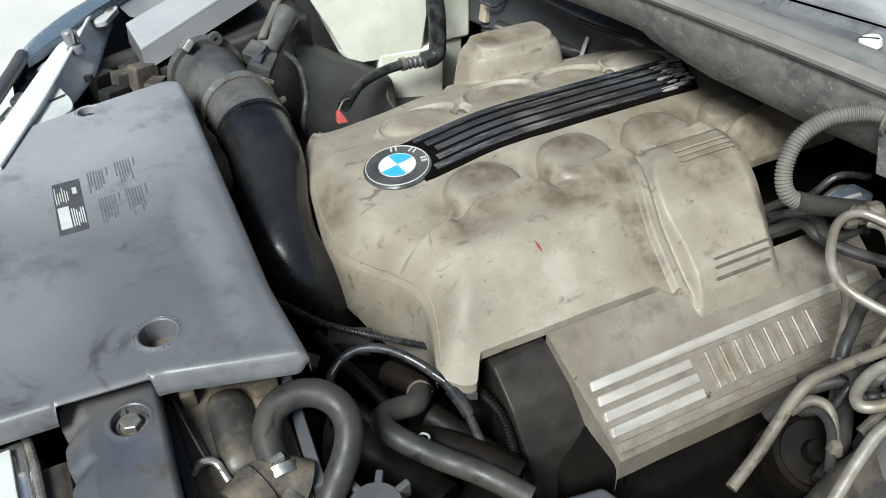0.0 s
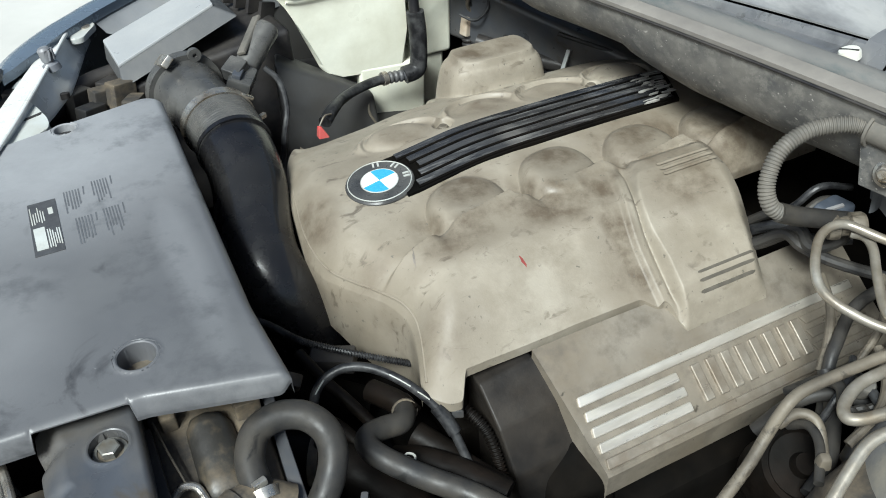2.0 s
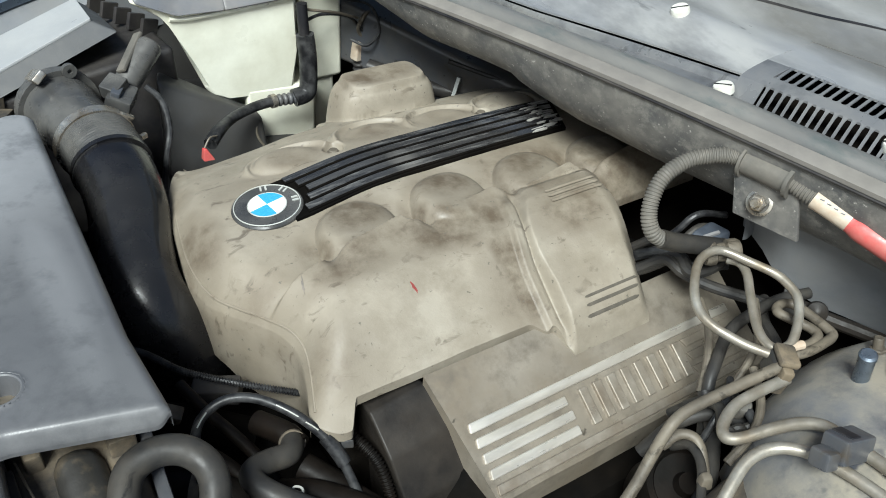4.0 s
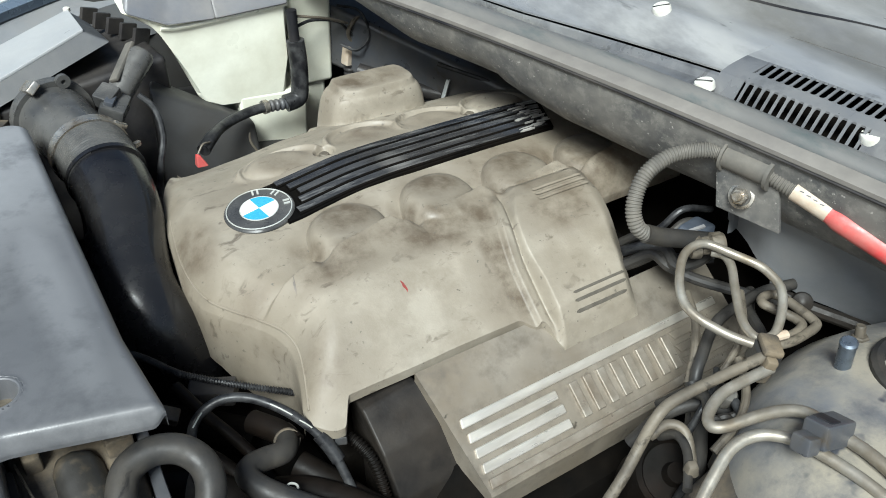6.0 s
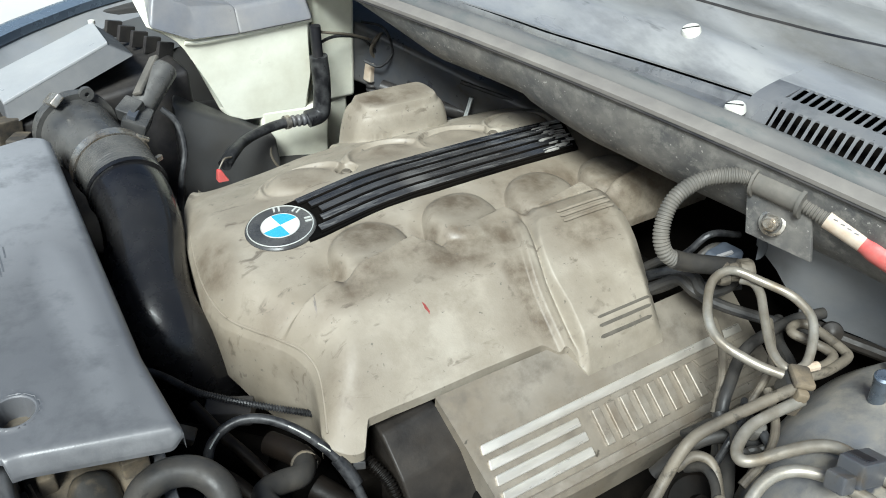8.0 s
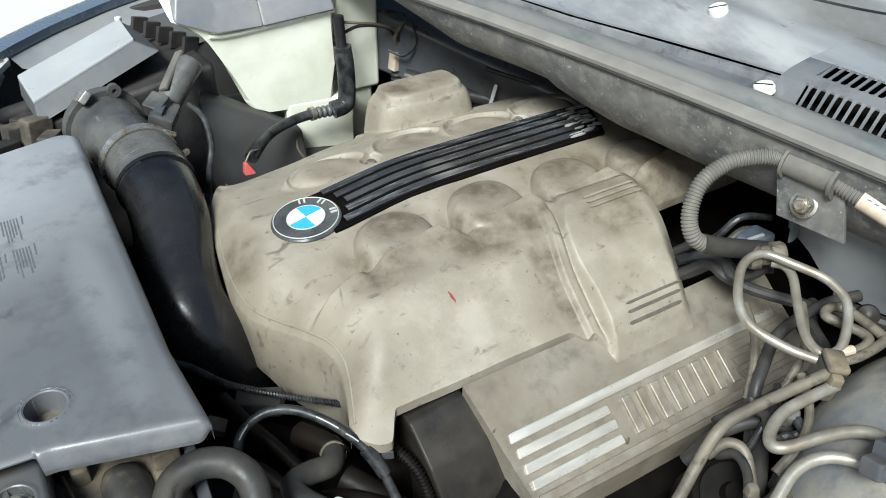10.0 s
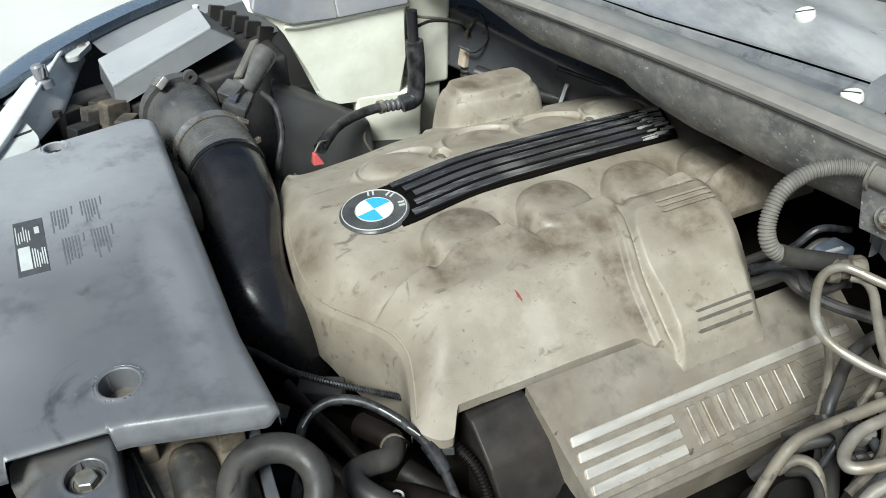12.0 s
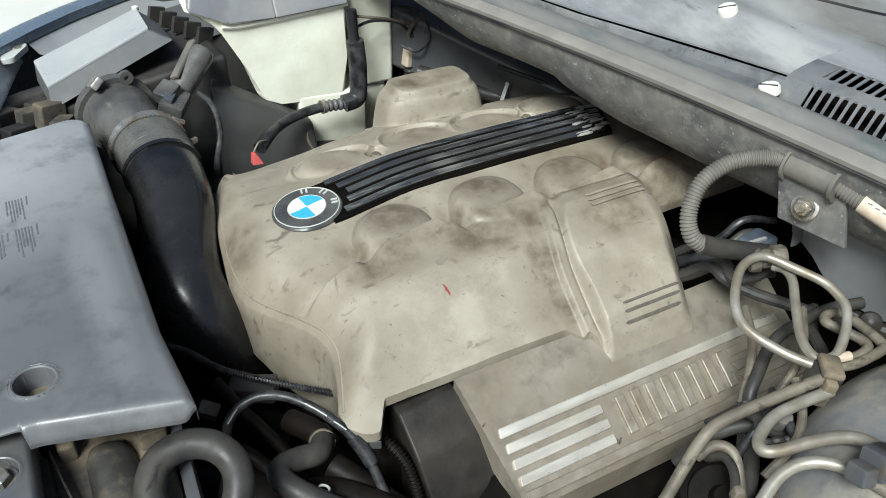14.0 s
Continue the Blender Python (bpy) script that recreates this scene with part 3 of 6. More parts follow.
def blotch(cx, cy, a, b, turn, seed):
    rnd = random.Random(seed)
    c, s = math.cos(radians(turn)), math.sin(radians(turn))
    out = []
    for k in range(14):
        t = 2 * math.pi * k / 14
        w = rnd.uniform(0.6, 1.1)
        u, v = a * math.cos(t) * w, b * math.sin(t) * w
        out.append((cx + u * c - v * s, cy + u * s + v * c))
    return out


seam = [(float(front_x(y)) + 0.006, y, float(cover_z(float(front_x(y)) + 0.006, y)) - 0.0004) for y in (0.80, 0.76, 0.72, 0.68, 0.65, 0.62, 0.59, 0.565, 0.54, 0.515, 0.49, 0.475)]
part("seam", tube(seam, 0.0017, 8, 6), COVER, cover, "moulded seam bead")
part("paint_mark", lay(blotch(0.3735, 0.5285, 0.0018, 0.0062, 10, 3), 0.0005), MARK, cover, "small red paint mark")
part("scuff", lay(blotch(0.2785, 0.583, 0.0013, 0.011, -12, 5), 0.0005), STAIN, cover, "dark scuff")

# centre strip
strip = new("centre_strip")
strip.parent, strip.matrix_parent_inverse = cover, cover.matrix_basis.inverted()
tagged(strip, "glossy black ribbed strip with worn end")
lanes = 5


def strip_grid(x0, x1, v0, v1, lift, nx=70, nv=5, arc=0.0):
    U, W = np.meshgrid(np.linspace(0, 1, nx), np.linspace(v0, v1, nv), indexing="ij")
    start = x0 + arc * (1 - (2 * W / 0.082) ** 2)
    X = start + U * (x1 + W * 0.5 - start)
    Y = 0.716 + 0.062 * (X - 0.34) + W
    mid = 0.715 + 0.06 * (X - 0.34)
    return X, Y, ridge_z(X) + lift - 0.6 * (Y - mid) ** 2


X, Y, Z = strip_grid(0.318, 0.735, -0.0385, 0.0395, 0.0036, 80, 11)
sheet("backing", X, Y, Z, DARK, strip, skirt=(0.02, 0.02, 0.02, 0.02))
for k in range(lanes):
    c = -0.0305 + k * 0.01525
    X, Y, Z = strip_grid(0.349 - 0.006 * abs(k - 2) ** 1.4, 0.727, c - 0.0060, c + 0.0060, 0.0070, 80, 5)
    rib = sheet("rib", X, Y, Z - np.array([0.0012, 0.0003, 0, 0.0003, 0.0012]), DARK, strip, skirt=(0.007,) * 4)
    X, Y, Z = strip_grid(0.350 - 0.006 * abs(k - 2) ** 1.4, 0.726, c - 0.0044, c + 0.0054, 0.0075, 80, 4)
    sheet("dusty_face", X, Y, Z, RIB, rib, "dust-streaked grey face", skirt=(0.0007,) * 4)
rnd = random.Random(8)
for k in range(34):
    w = rnd.uniform(-0.036, 0.034)
    cx = rnd.uniform(0.675, 0.725) + 0.4 * w
    zf = lambda x, y: float(ridge_z(x)) + 0.0073 - 0.6 * (y - 0.735) ** 2
    part("pale_residue", lay(blotch(cx, 0.716 + 0.062 * (cx - 0.34) + w, rnd.uniform(0.005, 0.016), rnd.uniform(0.0007, 0.0024), 6, k), 0.0010, None, zf),
         STRIP_WORN, strip, "dried pale residue")

# roundel: plain quartered disc
badge = new("roundel")
badge.parent, badge.matrix_parent_inverse = cover, cover.matrix_basis.inverted()
tagged(badge, "round black emblem with blue and white quarters")
bc, bn = V((0.301, 0.7155, 0.9485)), V((-0.11, -0.02, 1))
part("ring", lathe(bc, bn, [(0.0395, -0.012), (0.0395, 0.001), (0.038, 0.0028), (0.0, 0.0028)], 56), METER, badge)
for r, h in ((0.0362, 0.0034), (0.0212, 0.0036)):
    x, y, z = frame_of(bn)
    pts = [bc + z * h + (x * math.cos(a) + y * math.sin(a)) * r for a in (2 * math.pi * k / 48 for k in range(49))]
    part("rim", tube(pts, 0.0007, 6, 1), PALEBRK, badge, "thin silver rim")
ax = (V((1, 0, 0)) - bn.normalized() * V((1, 0, 0)).dot(bn.normalized())).normalized()
ay = bn.normalized().cross(ax)
for k in range(4):
    q = bmesh.new()
    arc = [bc + bn.normalized() * 0.0042 + (ax * math.cos(a) + ay * math.sin(a)) * 0.0205 for a in (math.pi / 2 * (k + j / 10) + 0.12 for j in range(11))]
    top = [q.verts.new(bc + bn.normalized() * 0.0042)] + [q.verts.new(p) for p in arc]
    low = [q.verts.new(v.co - bn.normalized() * 0.003) for v in top]
    q.faces.new(top)
    for j in range(len(top)):
        q.faces.new((top[j], top[j - 1], low[j - 1], low[j]))
    part("quarter", q, (BLUE, WHITE)[k % 2], badge, ("blue enamel quarter", "white enamel quarter")[k % 2], 0)
for a in (1.3, 0.55, -0.2):
    d = ax * math.cos(a) + ay * math.sin(a)
    t = bn.normalized().cross(d)
    c = bc + d * 0.031 + bn.normalized() * 0.003
    for side in (-1, 1):
        part("bar", block([c + d * i * 0.0036 + t * (side * 0.0028 + j * 0.0011) + bn.normalized() * h for h in (-0.001, 0.0009) for i, j in ((-1, -1), (1, -1), (1, 1), (-1, 1))], 0), PALEBRK, badge, "dull grey bar", 0)

for cx, cy in ((0.423, 0.618), (0.660, 0.616), (0.420, 0.790), (0.642, 0.790)):
    z = float(cover_z(cx, cy))
    bolt = lathe((cx, cy, z - 0.002), (0, 0, 1), [(0.0095, 0), (0.0095, 0.003), (0.0085, 0.0042), (0.0062, 0.0042), (0.006, 0.0075), (0.005, 0.0085), (0, 0.0085)], 20)
    part("bolt", bolt, DUSTPIPE, cover, "dusty washer-head bolt")


def groove(x0, x1, yc, lift=0.0006, w=0.0017, n=20, sag=0.0):
    """A dark raised slot line that follows the cover."""
    bm = bmesh.new()
    rows = []
    for i in range(n + 1):
        x = x0 + (x1 - x0) * i / n
        y = yc + sag * (4 * (i / n) * (1 - i / n))
        e = 0.35 if i in (0, n) else 1.0
        rows.append([bm.verts.new((x, y + d * w * e, cover_skin(x, y + d * w * e) + lift + (0.0008 if abs(d) < 0.5 else -0.0006))) for d in (-1, -0.4, 0.4, 1)])
    for a, b in zip(rows, rows[1:]):
        for k in range(3):
            bm.faces.new((a[k], b[k], b[k + 1], a[k + 1]))
    return bm


for k in range(3):
    part("slot", groove(0.543 - 0.002 * k, 0.619 - 0.003 * k, 0.4565 - 0.0068 * k, 0.0003, 0.0014), SLOT, cover, "narrow dark slot", 60)
    part("moulded_rib", groove(0.572 - 0.001 * k, 0.645, 0.572 - 0.0075 * k, 0.0026, 0.0021), COVER, cover, "moulded beige rib", 60)

# ---- cylinder head cover below it ----
head = thing("cylinder_head_cover", (0.53, 0.39, 0.78), "taupe cylinder head cover with bare metal stripes", "engine part")


def head_z(x, y):
    return 0.845 + 0.70 * (np.asarray(y, float) - 0.403) + 0 * np.asarray(x, float)


U, W = np.meshgrid(np.linspace(0, 1, 60), np.linspace(0, 1, 40), indexing="ij")
Y = 0.3500 + W * 0.113
X = 0.363 - (Y - 0.36) * 0.165 + U * (0.752 - 0.363 + (Y - 0.36) * 0.165)
Z = head_z(X, Y)
sunk = sstep(0.3645, 0.3665, X) * sstep(0.3535, 0.356, Y) * (1 - sstep(0.4165, 0.419, Y)) * (1 - sstep(0.735, 0.738, X))
Z = Z - 0.0022 * sunk - 0.05 * np.clip((0.352 - Y) / 0.017, 0, 1) ** 1.5
sheet("body", X, Y, Z + ripple(X, Y, 20, 0.0008), VALVE, head, skirt=(0.09, 0.09, 0.028, 0.02), smooth=30)
slope = Matrix.Translation((0, 0.403, 0.845)) @ Matrix.Rotation(math.atan(0.70), 4, "X")


def raised(outline, h, z0=-0.004, bevel=0.0008, bm=None):
    return slab(outline, z0, h, bevel, 1, bm, slope)


def v_of(y):
    return (y - 0.403) * math.sqrt(1 + 0.49)


for k, (y, x1) in enumerate(((0.4105, 0.735), (0.3975, 0.481), (0.3845, 0.482), (0.3715, 0.481), (0.3585, 0.735))):
    x0, w = 0.3665 + (0.001 if k else 0), 0.0041 * 1.22
    part("stripe", raised(rounded([(x0, v_of(y) - w), (x1, v_of(y) - w), (x1, v_of(y) + w), (x0 + 0.002, v_of(y) + w)], 0.002, 3), 0.0012), BARE if k < 4 else LETTER, head, "bare metal stripe")
for y in (0.3975, 0.3845, 0.3715):
    part("stripe", raised([(0.655, v_of(y) - 0.005), (0.735, v_of(y) - 0.005), (0.735, v_of(y) + 0.005), (0.650, v_of(y) + 0.005)], 0.0006), VALVE, head, "dull taupe stripe")
for k in range(8):
    x = 0.499 + k * 0.0195
    part("plain_bar", raised(rounded([(x, v_of(0.3695)), (x + 0.0105, v_of(0.3695)), (x + 0.0105, v_of(0.4015)), (x, v_of(0.4015))], 0.001, 2), 0.0022), LETTER, head, "raised plain metal bar")

# black end piece in front of it
endc = thing("black_end_cover", (0.32, 0.41, 0.70), "faceted black plastic end cover", "engine part")
prof = [(0.490, 0.885), (0.462, 0.882), (0.425, 0.853), (0.395, 0.812), (0.375, 0.76), (0.375, 0.66), (0.49, 0.66)]
bm = bmesh.new()
a = [bm.verts.new((0.286 + (0.885 - z) * 0.06, y, z - 0.014)) for y, z in prof]
b = [bm.verts.new((0.349 + (0.462 - y) * 0.17, y, z - 0.006)) for y, z in prof]
bm.faces.new(a)
bm.faces.new(b[::-1])
for k in range(len(prof)):
    bm.faces.new((a[k], a[k - 1], b[k - 1], b[k]))
bmesh.ops.bevel(bm, geom=bm.edges[:], offset=0.003, segments=3, profile=0.5, affect="EDGES")
part("body", bm, ENDC, endc)
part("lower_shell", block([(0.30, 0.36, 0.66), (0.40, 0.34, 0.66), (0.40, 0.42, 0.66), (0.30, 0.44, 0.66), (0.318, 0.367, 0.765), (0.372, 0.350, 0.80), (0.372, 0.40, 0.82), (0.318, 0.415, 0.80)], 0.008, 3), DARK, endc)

# ---- airbox lid over the radiator, satin grey ----
lid = thing("intake_cover", (0.0, 0.7, 0.95), "large satin grey plastic intake cover with printed notes", "plastic cover")


def lid_z(x, y):
    x, y = np.asarray(x, float), np.asarray(y, float)
    z = 0.988 - 0.05 * (x + 0.02) ** 2 - 0.02 * (y - 0.7) ** 2
    right = np.interp(y, (0.44, 0.56, 0.90, 1.0), (0.1105, 0.105, 0.118, 0.122))
    d = right - x
    z = z - 0.006 * np.clip(1 - d / 0.009, 0, 1) ** 2
    bottom = np.interp(x, (-0.14, -0.08, 0.0, 0.11), (0.492, 0.489, 0.4835, 0.4535))
    d = y - bottom
    z = z - 0.0022 * np.clip(1 - d / 0.006, 0, 1) ** 2 - 2.2 * np.clip(-d, 0, 0.02)
    return z


nu, nv = 150, 260
U, W = np.meshgrid(np.linspace(0, 1, nu), np.linspace(0, 1, nv), indexing="ij")
Yt = 0.47 + 0.50 * W
right = np.interp(Yt, (0.44, 0.56, 0.90, 1.0), (0.1105, 0.105, 0.118, 0.122))
X = -0.20 + U * (right + 0.20)
lowy = np.interp(X, (-0.2, -0.14, -0.08, 0.0, 0.11), (0.492, 0.492, 0.489, 0.4835, 0.4535))
lowy = lowy + 0.006 * sstep(0.09, 0.111, X) ** 3
# the front lip leans outwards; it is cut away above the mount housing
lowy = lowy - 0.0058 * (1 - sstep(-0.0835, -0.0815, X) * (1 - sstep(-0.0115, -0.0095, X)))
topy = 0.953 + (X + 0.0) * 0.245
topy = topy - 0.018 * sstep(0.09, 0.122, X) ** 2
Y = lowy + (topy - lowy) * W
Z = lid_z(X, Y) + ripple(X, Y, 6, 0.0012)
for cx, cy, rr, dep in ((0.0045, 0.529, 0.0165, 0.032), (0.004, 0.944, 0.0125, 0.012)):
    dx, dy = X - cx, Y - cy
    d = np.hypot(dx, dy)
    near = np.abs(d - rr) < 0.0014
    X = np.where(near, cx + dx / d * rr, X)
    Y = np.where(near, cy + dy / d * rr, Y)
    d = np.hypot(X - cx, Y - cy)
    Z = np.where(d < rr + 0.0002, Z - 0.0025, Z)
    Z = np.where(d < rr - 0.0016, Z - dep, Z)
    Z = Z + 0.0012 * np.exp(-((d - rr - 0.002) / 0.0016) ** 2)
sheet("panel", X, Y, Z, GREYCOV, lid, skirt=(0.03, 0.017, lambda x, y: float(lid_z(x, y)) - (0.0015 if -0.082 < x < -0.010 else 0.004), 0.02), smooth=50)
for cx, cy, rr, zz in ((0.0045, 0.529, 0.0165, 0.9872), (0.004, 0.944, 0.0125, 0.9862)):
    part("hole_rim", lathe((cx, cy, zz), (0, 0, 1), [(rr + 0.0042, -0.0012), (rr + 0.0030, 0.0004), (rr + 0.0016, 0.0010), (rr + 0.0004, 0.0012), (rr - 0.0008, 0.0004), (rr - 0.0012, -0.004), (rr - 0.0018, -0.036)], 48), GREYCOV, lid)
part("boss", lathe((0.0045, 0.529, 0.961), (0, 0, 1), [(0.0, 0.0), (0.0152, 0.0), (0.0152, 0.006), (0.007, 0.006), (0.006, 0.010), (0, 0.010)], 28), DUSTPIPE, lid, "dusty recess floor with bolt")
part("grommet", lathe((0.004, 0.944, 0.973), (0, 0, 1), [(0.0115, 0), (0.0115, 0.005), (0.006, 0.006), (0.005, 0.002), (0, 0.002)], 24), BLACK, lid)


def lid_skin(x, y):
    return float(lid_z(x, y)) + 0.0012 * noise.noise((x * 6, y * 6, 0.0))


def flat_on(zf, x0, x1, y0, y1, lift, skew=0.0):
    return lay([(x0 + skew, y1), (x0, (y0 + y1) / 2), (x0 - skew, y0), (x1 - skew, y0), (x1, (y0 + y1) / 2), (x1 + skew, y1)], lift, None, zf)


sticker = part("label", flat_on(lid_skin, -0.0525, -0.0255, 0.704, 0.799, 0.0005, 0.001), LABEL, lid, "black foil label")
part("white_patch", flat_on(lid_skin, -0.0505, -0.040, 0.713, 0.752, 0.0009), PALEBRK, sticker, "white code field drawn plain", 0)
rnd = random.Random(4)
for k in range(6):
    x = -0.0385 + 0.0021 * k
    part("line", flat_on(lid_skin, x, x + 0.0011, 0.712 + rnd.uniform(0, 0.006), 0.748 - rnd.uniform(0, 0.014), 0.0009), PALEBRK, sticker, "pale unreadable line", 0)
for k in range(6):
    x = -0.0505 + 0.0023 * k
    part("line", flat_on(lid_skin, x, x + 0.0010, 0.758 + rnd.uniform(0, 0.006), 0.792 - rnd.uniform(0, 0.014), 0.0009), PALEBRK, sticker, "pale unreadable line", 0)
part("emblem", flat_on(lid_skin, -0.0335, -0.0290, 0.772, 0.784, 0.0009), PALEBRK, sticker, "pale outline emblem", 0)
for x0, y1, n, ln in ((-0.0165, 0.806, 7, 0.044), (0.0125, 0.813, 7, 0.044), (-0.0120, 0.752, 7, 0.050), (0.0150, 0.756, 7, 0.056)):
    for k in range(n):
        x = x0 + 0.0029 * k + (0.0022 if k == n - 1 else 0.0)
        off = 0.0 if k < n - 1 else 0.002
        part("line", flat_on(lid_skin, x, x + 0.0014, y1 - ln * rnd.uniform(0.60, 0.98) * (0.4 if k == n - 1 else 1), y1 + off, 0.0003, 0.0006), PRINT, lid, "grey unreadable line of print", 0)

# ---- housing below its corner ----
bar = thing("radiator_mount_housing", (-0.04, 0.42, 0.9), "grey plastic radiator mount housing with a recessed bolt", "plastic housing")
U, W = np.meshgrid(np.linspace(0, 1, 70), np.linspace(0, 1, 110), indexing="ij")
Y = 0.30 + 0.215 * W
xl, xr = np.interp(Y, (0.30, 0.515), (-0.088, -0.086)), np.interp(Y, (0.30, 0.515), (-0.018, -0.008))
xl = xl + 0.006 * np.exp(-((Y - 0.484) / 0.006) ** 2) + 0.006 * np.exp(-((Y - 0.444) / 0.006) ** 2)
X = xl + U * (xr - xl)
Z = 0.966 - 0.06 * (0.515 - Y) - 0.014 * np.clip(1 - U / 0.28, 0, 1) ** 1.6 - 0.004 * np.clip((U - 0.93) / 0.07, 0, 1) ** 2
d = np.hypot(X + 0.0345, (Y - 0.469))
Z = np.where(d < 0.0145, Z - 0.010, Z) + 0.001 * np.exp(-((d - 0.0165) / 0.0015) ** 2)
sheet("shell", X, Y, Z, GREYBAR, bar, skirt=(0.10, 0.05, 0.05, 0.05), smooth=45)
part("hole_rim", lathe((-0.0345, 0.469, 0.9635), (0, -0.06, 1), [(0.0185, -0.001), (0.0172, 0.0006), (0.0158, 0.0008), (0.0148, 0.0002), (0.0144, -0.011)], 40), GREYBAR, bar)
part("washer", lathe((-0.0345, 0.469, 0.9535), (0, -0.06, 1), [(0.0142, 0), (0.0142, 0.002), (0.0132, 0.003), (0, 0.003)], 30), DUSTPIPE, bar)
part("bolt", hexhead((-0.0345, 0.469, 0.9555), (0, -0.06, 1), 0.0085, 0.0085), BOLT, bar, "dull hex bolt")

lamp = thing("headlamp", (-0.16, 0.44, 0.85), "bright chromed edge of a headlamp", "headlamp")
part("reflector", block([(-0.22, 0.367, 0.86), (-0.106, 0.367, 0.86), (-0.106, 0.509, 0.88), (-0.22, 0.509, 0.88), (-0.22, 0.367, 0.930), (-0.112, 0.367, 0.930), (-0.1135, 0.505, 0.950), (-0.22, 0.505, 0.940)], 0.006, 3), CHROME, lamp)
part("rim", tube([(-0.22, 0.499, 0.946), (-0.15, 0.505, 0.953), (-0.122, 0.5085, 0.956), (-0.1135, 0.504, 0.954), (-0.109, 0.467, 0.948), (-0.107, 0.367, 0.935)], 0.0035, 10, 6), STEEL, lamp)
part("lens", block([(-0.22, 0.377, 0.934), (-0.122, 0.377, 0.934), (-0.124, 0.493, 0.950), (-0.22, 0.487, 0.944), (-0.22, 0.377, 0.938), (-0.122, 0.377, 0.938), (-0.124, 0.493, 0.954), (-0.22, 0.487, 0.948)], 0.0015, 2), PALEBRK, lamp, "pale inner lamp panel")

# ---- intake duct with its air meter ----
duct = thing("intake_duct", (0.17, 0.85, 0.85), "black rubber intake duct with a ribbed collar and steel clamp", "intake duct")
part("elbow", tube([(0.184, 0.920, 0.931), (0.185, 0.880, 0.925), (0.180, 0.832, 0.913), (0.167, 0.785, 0.897), (0.158, 0.740, 0.884), (0.160, 0.712, 0.868), (0.172, 0.697, 0.842), (0.185, 0.69, 0.80), (0.19, 0.69, 0.74)],
                   lambda u: 0.0455 - 0.004 * u, 32, 10), RUBBER, duct)
part("ribbed_collar", tube([(0.1830, 0.9510, 0.9370), (0.1850, 0.9210, 0.9330), (0.1855, 0.9010, 0.9290)], 0.0462, 36, 10, 0.0012, 0.0036), METER, duct)
part("collar_lip", tube([(0.1855, 0.9065, 0.9302), (0.1855, 0.9005, 0.9290)], 0.0480, 36, 2), RUBBER, duct)
part("clamp", tube([(0.1812, 0.9640, 0.9386), (0.1825, 0.9510, 0.9370)], 0.0490, 36, 2), STEEL, duct, "steel band clamp")
part("clamp_screw", lathe((0.2160, 0.9540, 0.9700), (0.7, 0.2, -0.5), [(0, 0), (0.004, 0), (0.004, 0.016), (0.003, 0.018), (0, 0.018)], 12), STEEL, duct)
meter = thing("air_mass_meter", (0.1680, 1.0260, 0.8890), "grey-black air mass meter pipe with a spring clip", "air meter")
part("body", tube([(0.1640, 1.0580, 0.9440), (0.1710, 1.0160, 0.9410), (0.1810, 0.9610, 0.9385)], lambda u: 0.046 - 0.004 * u, 36, 8), METER, meter)
part("flange", tube([(0.1635, 1.0660, 0.9450), (0.1655, 1.0520, 0.9442)], 0.0525, 36, 2), METER, meter)
part("ear", lathe((0.1840, 1.0540, 0.9940), (0.1, -1, 0), [(0, 0), (0.009, 0), (0.009, 0.007), (0.003, 0.007), (0.003, 0.002), (0, 0.002)], 18), METER, meter)
part("clip", box((-0.009, -0.024, 0), (0.009, 0.022, 0.010), 0.0024, m=pose(0.1480, 1.0540, 0.9880, -25, -35, 20)), STEEL, meter, "bright spring clip")
part("clip_slot", box((-0.005, -0.010, 0.006), (0.005, 0.004, 0.0088), 0.0006, m=pose(0.1480, 1.0540, 0.9860, -25, -35, 20)), METER, meter)
part("connector", box((-0.016, -0.02, -0.012), (0.016, 0.02, 0.012), 0.004, m=pose(0.2300, 1.0010, 0.9670, 10, 20, -30)), METER, meter)
part("connector_lug", box((-0.006, -0.012, 0.008), (0.006, 0.012, 0.02), 0.002, m=pose(0.2230, 1.0010, 0.9670, 10, 20, -30)), GREYBAR, meter)
solen = thing("solenoid_valve", (0.27, 1.03, 0.93), "dusty black cylindrical valve with a plug", "valve")
part("barrel", lathe((0.243, 1.025, 0.972), (0.055, 0.035, 0.042), [(0, 0), (0.015, 0), (0.017, 0.004), (0.017, 0.062), (0.014, 0.068), (0, 0.068)], 24), METER, solen)
part("strap", box((-0.007, -0.034, 0), (0.007, 0.034, 0.006), 0.002, m=pose(0.262, 1.045, 1.004, 25, -25, -52)), CONDUIT, solen, "dusty metal strap")
part("plug", box((-0.013, -0.014, -0.011), (0.013, 0.014, 0.011), 0.003, m=pose(0.226, 1.008, 0.980, 20, 10, -50)), METER, solen)
part("wire", tube([(0.262, 1.0, 0.978), (0.276, 0.985, 0.96), (0.275, 0.965, 0.93), (0.262, 0.95, 0.90), (0.25, 0.94, 0.86)], 0.0042, 10, 8), CABLE, solen)
part("clip", box((-0.005, -0.003, 0), (0.005, 0.003, 0.007), 0.001, m=pose(0.236, 0.945, 0.936, 0, 0, 30)), STEEL, solen, "small bright clip")

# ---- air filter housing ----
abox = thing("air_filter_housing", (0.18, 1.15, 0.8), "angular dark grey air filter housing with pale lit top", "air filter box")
A, B, C, D = (0.092, 1.101, 0.980), (0.238, 1.132, 1.025), (0.245, 1.250, 1.013), (0.086, 1.172, 0.990)
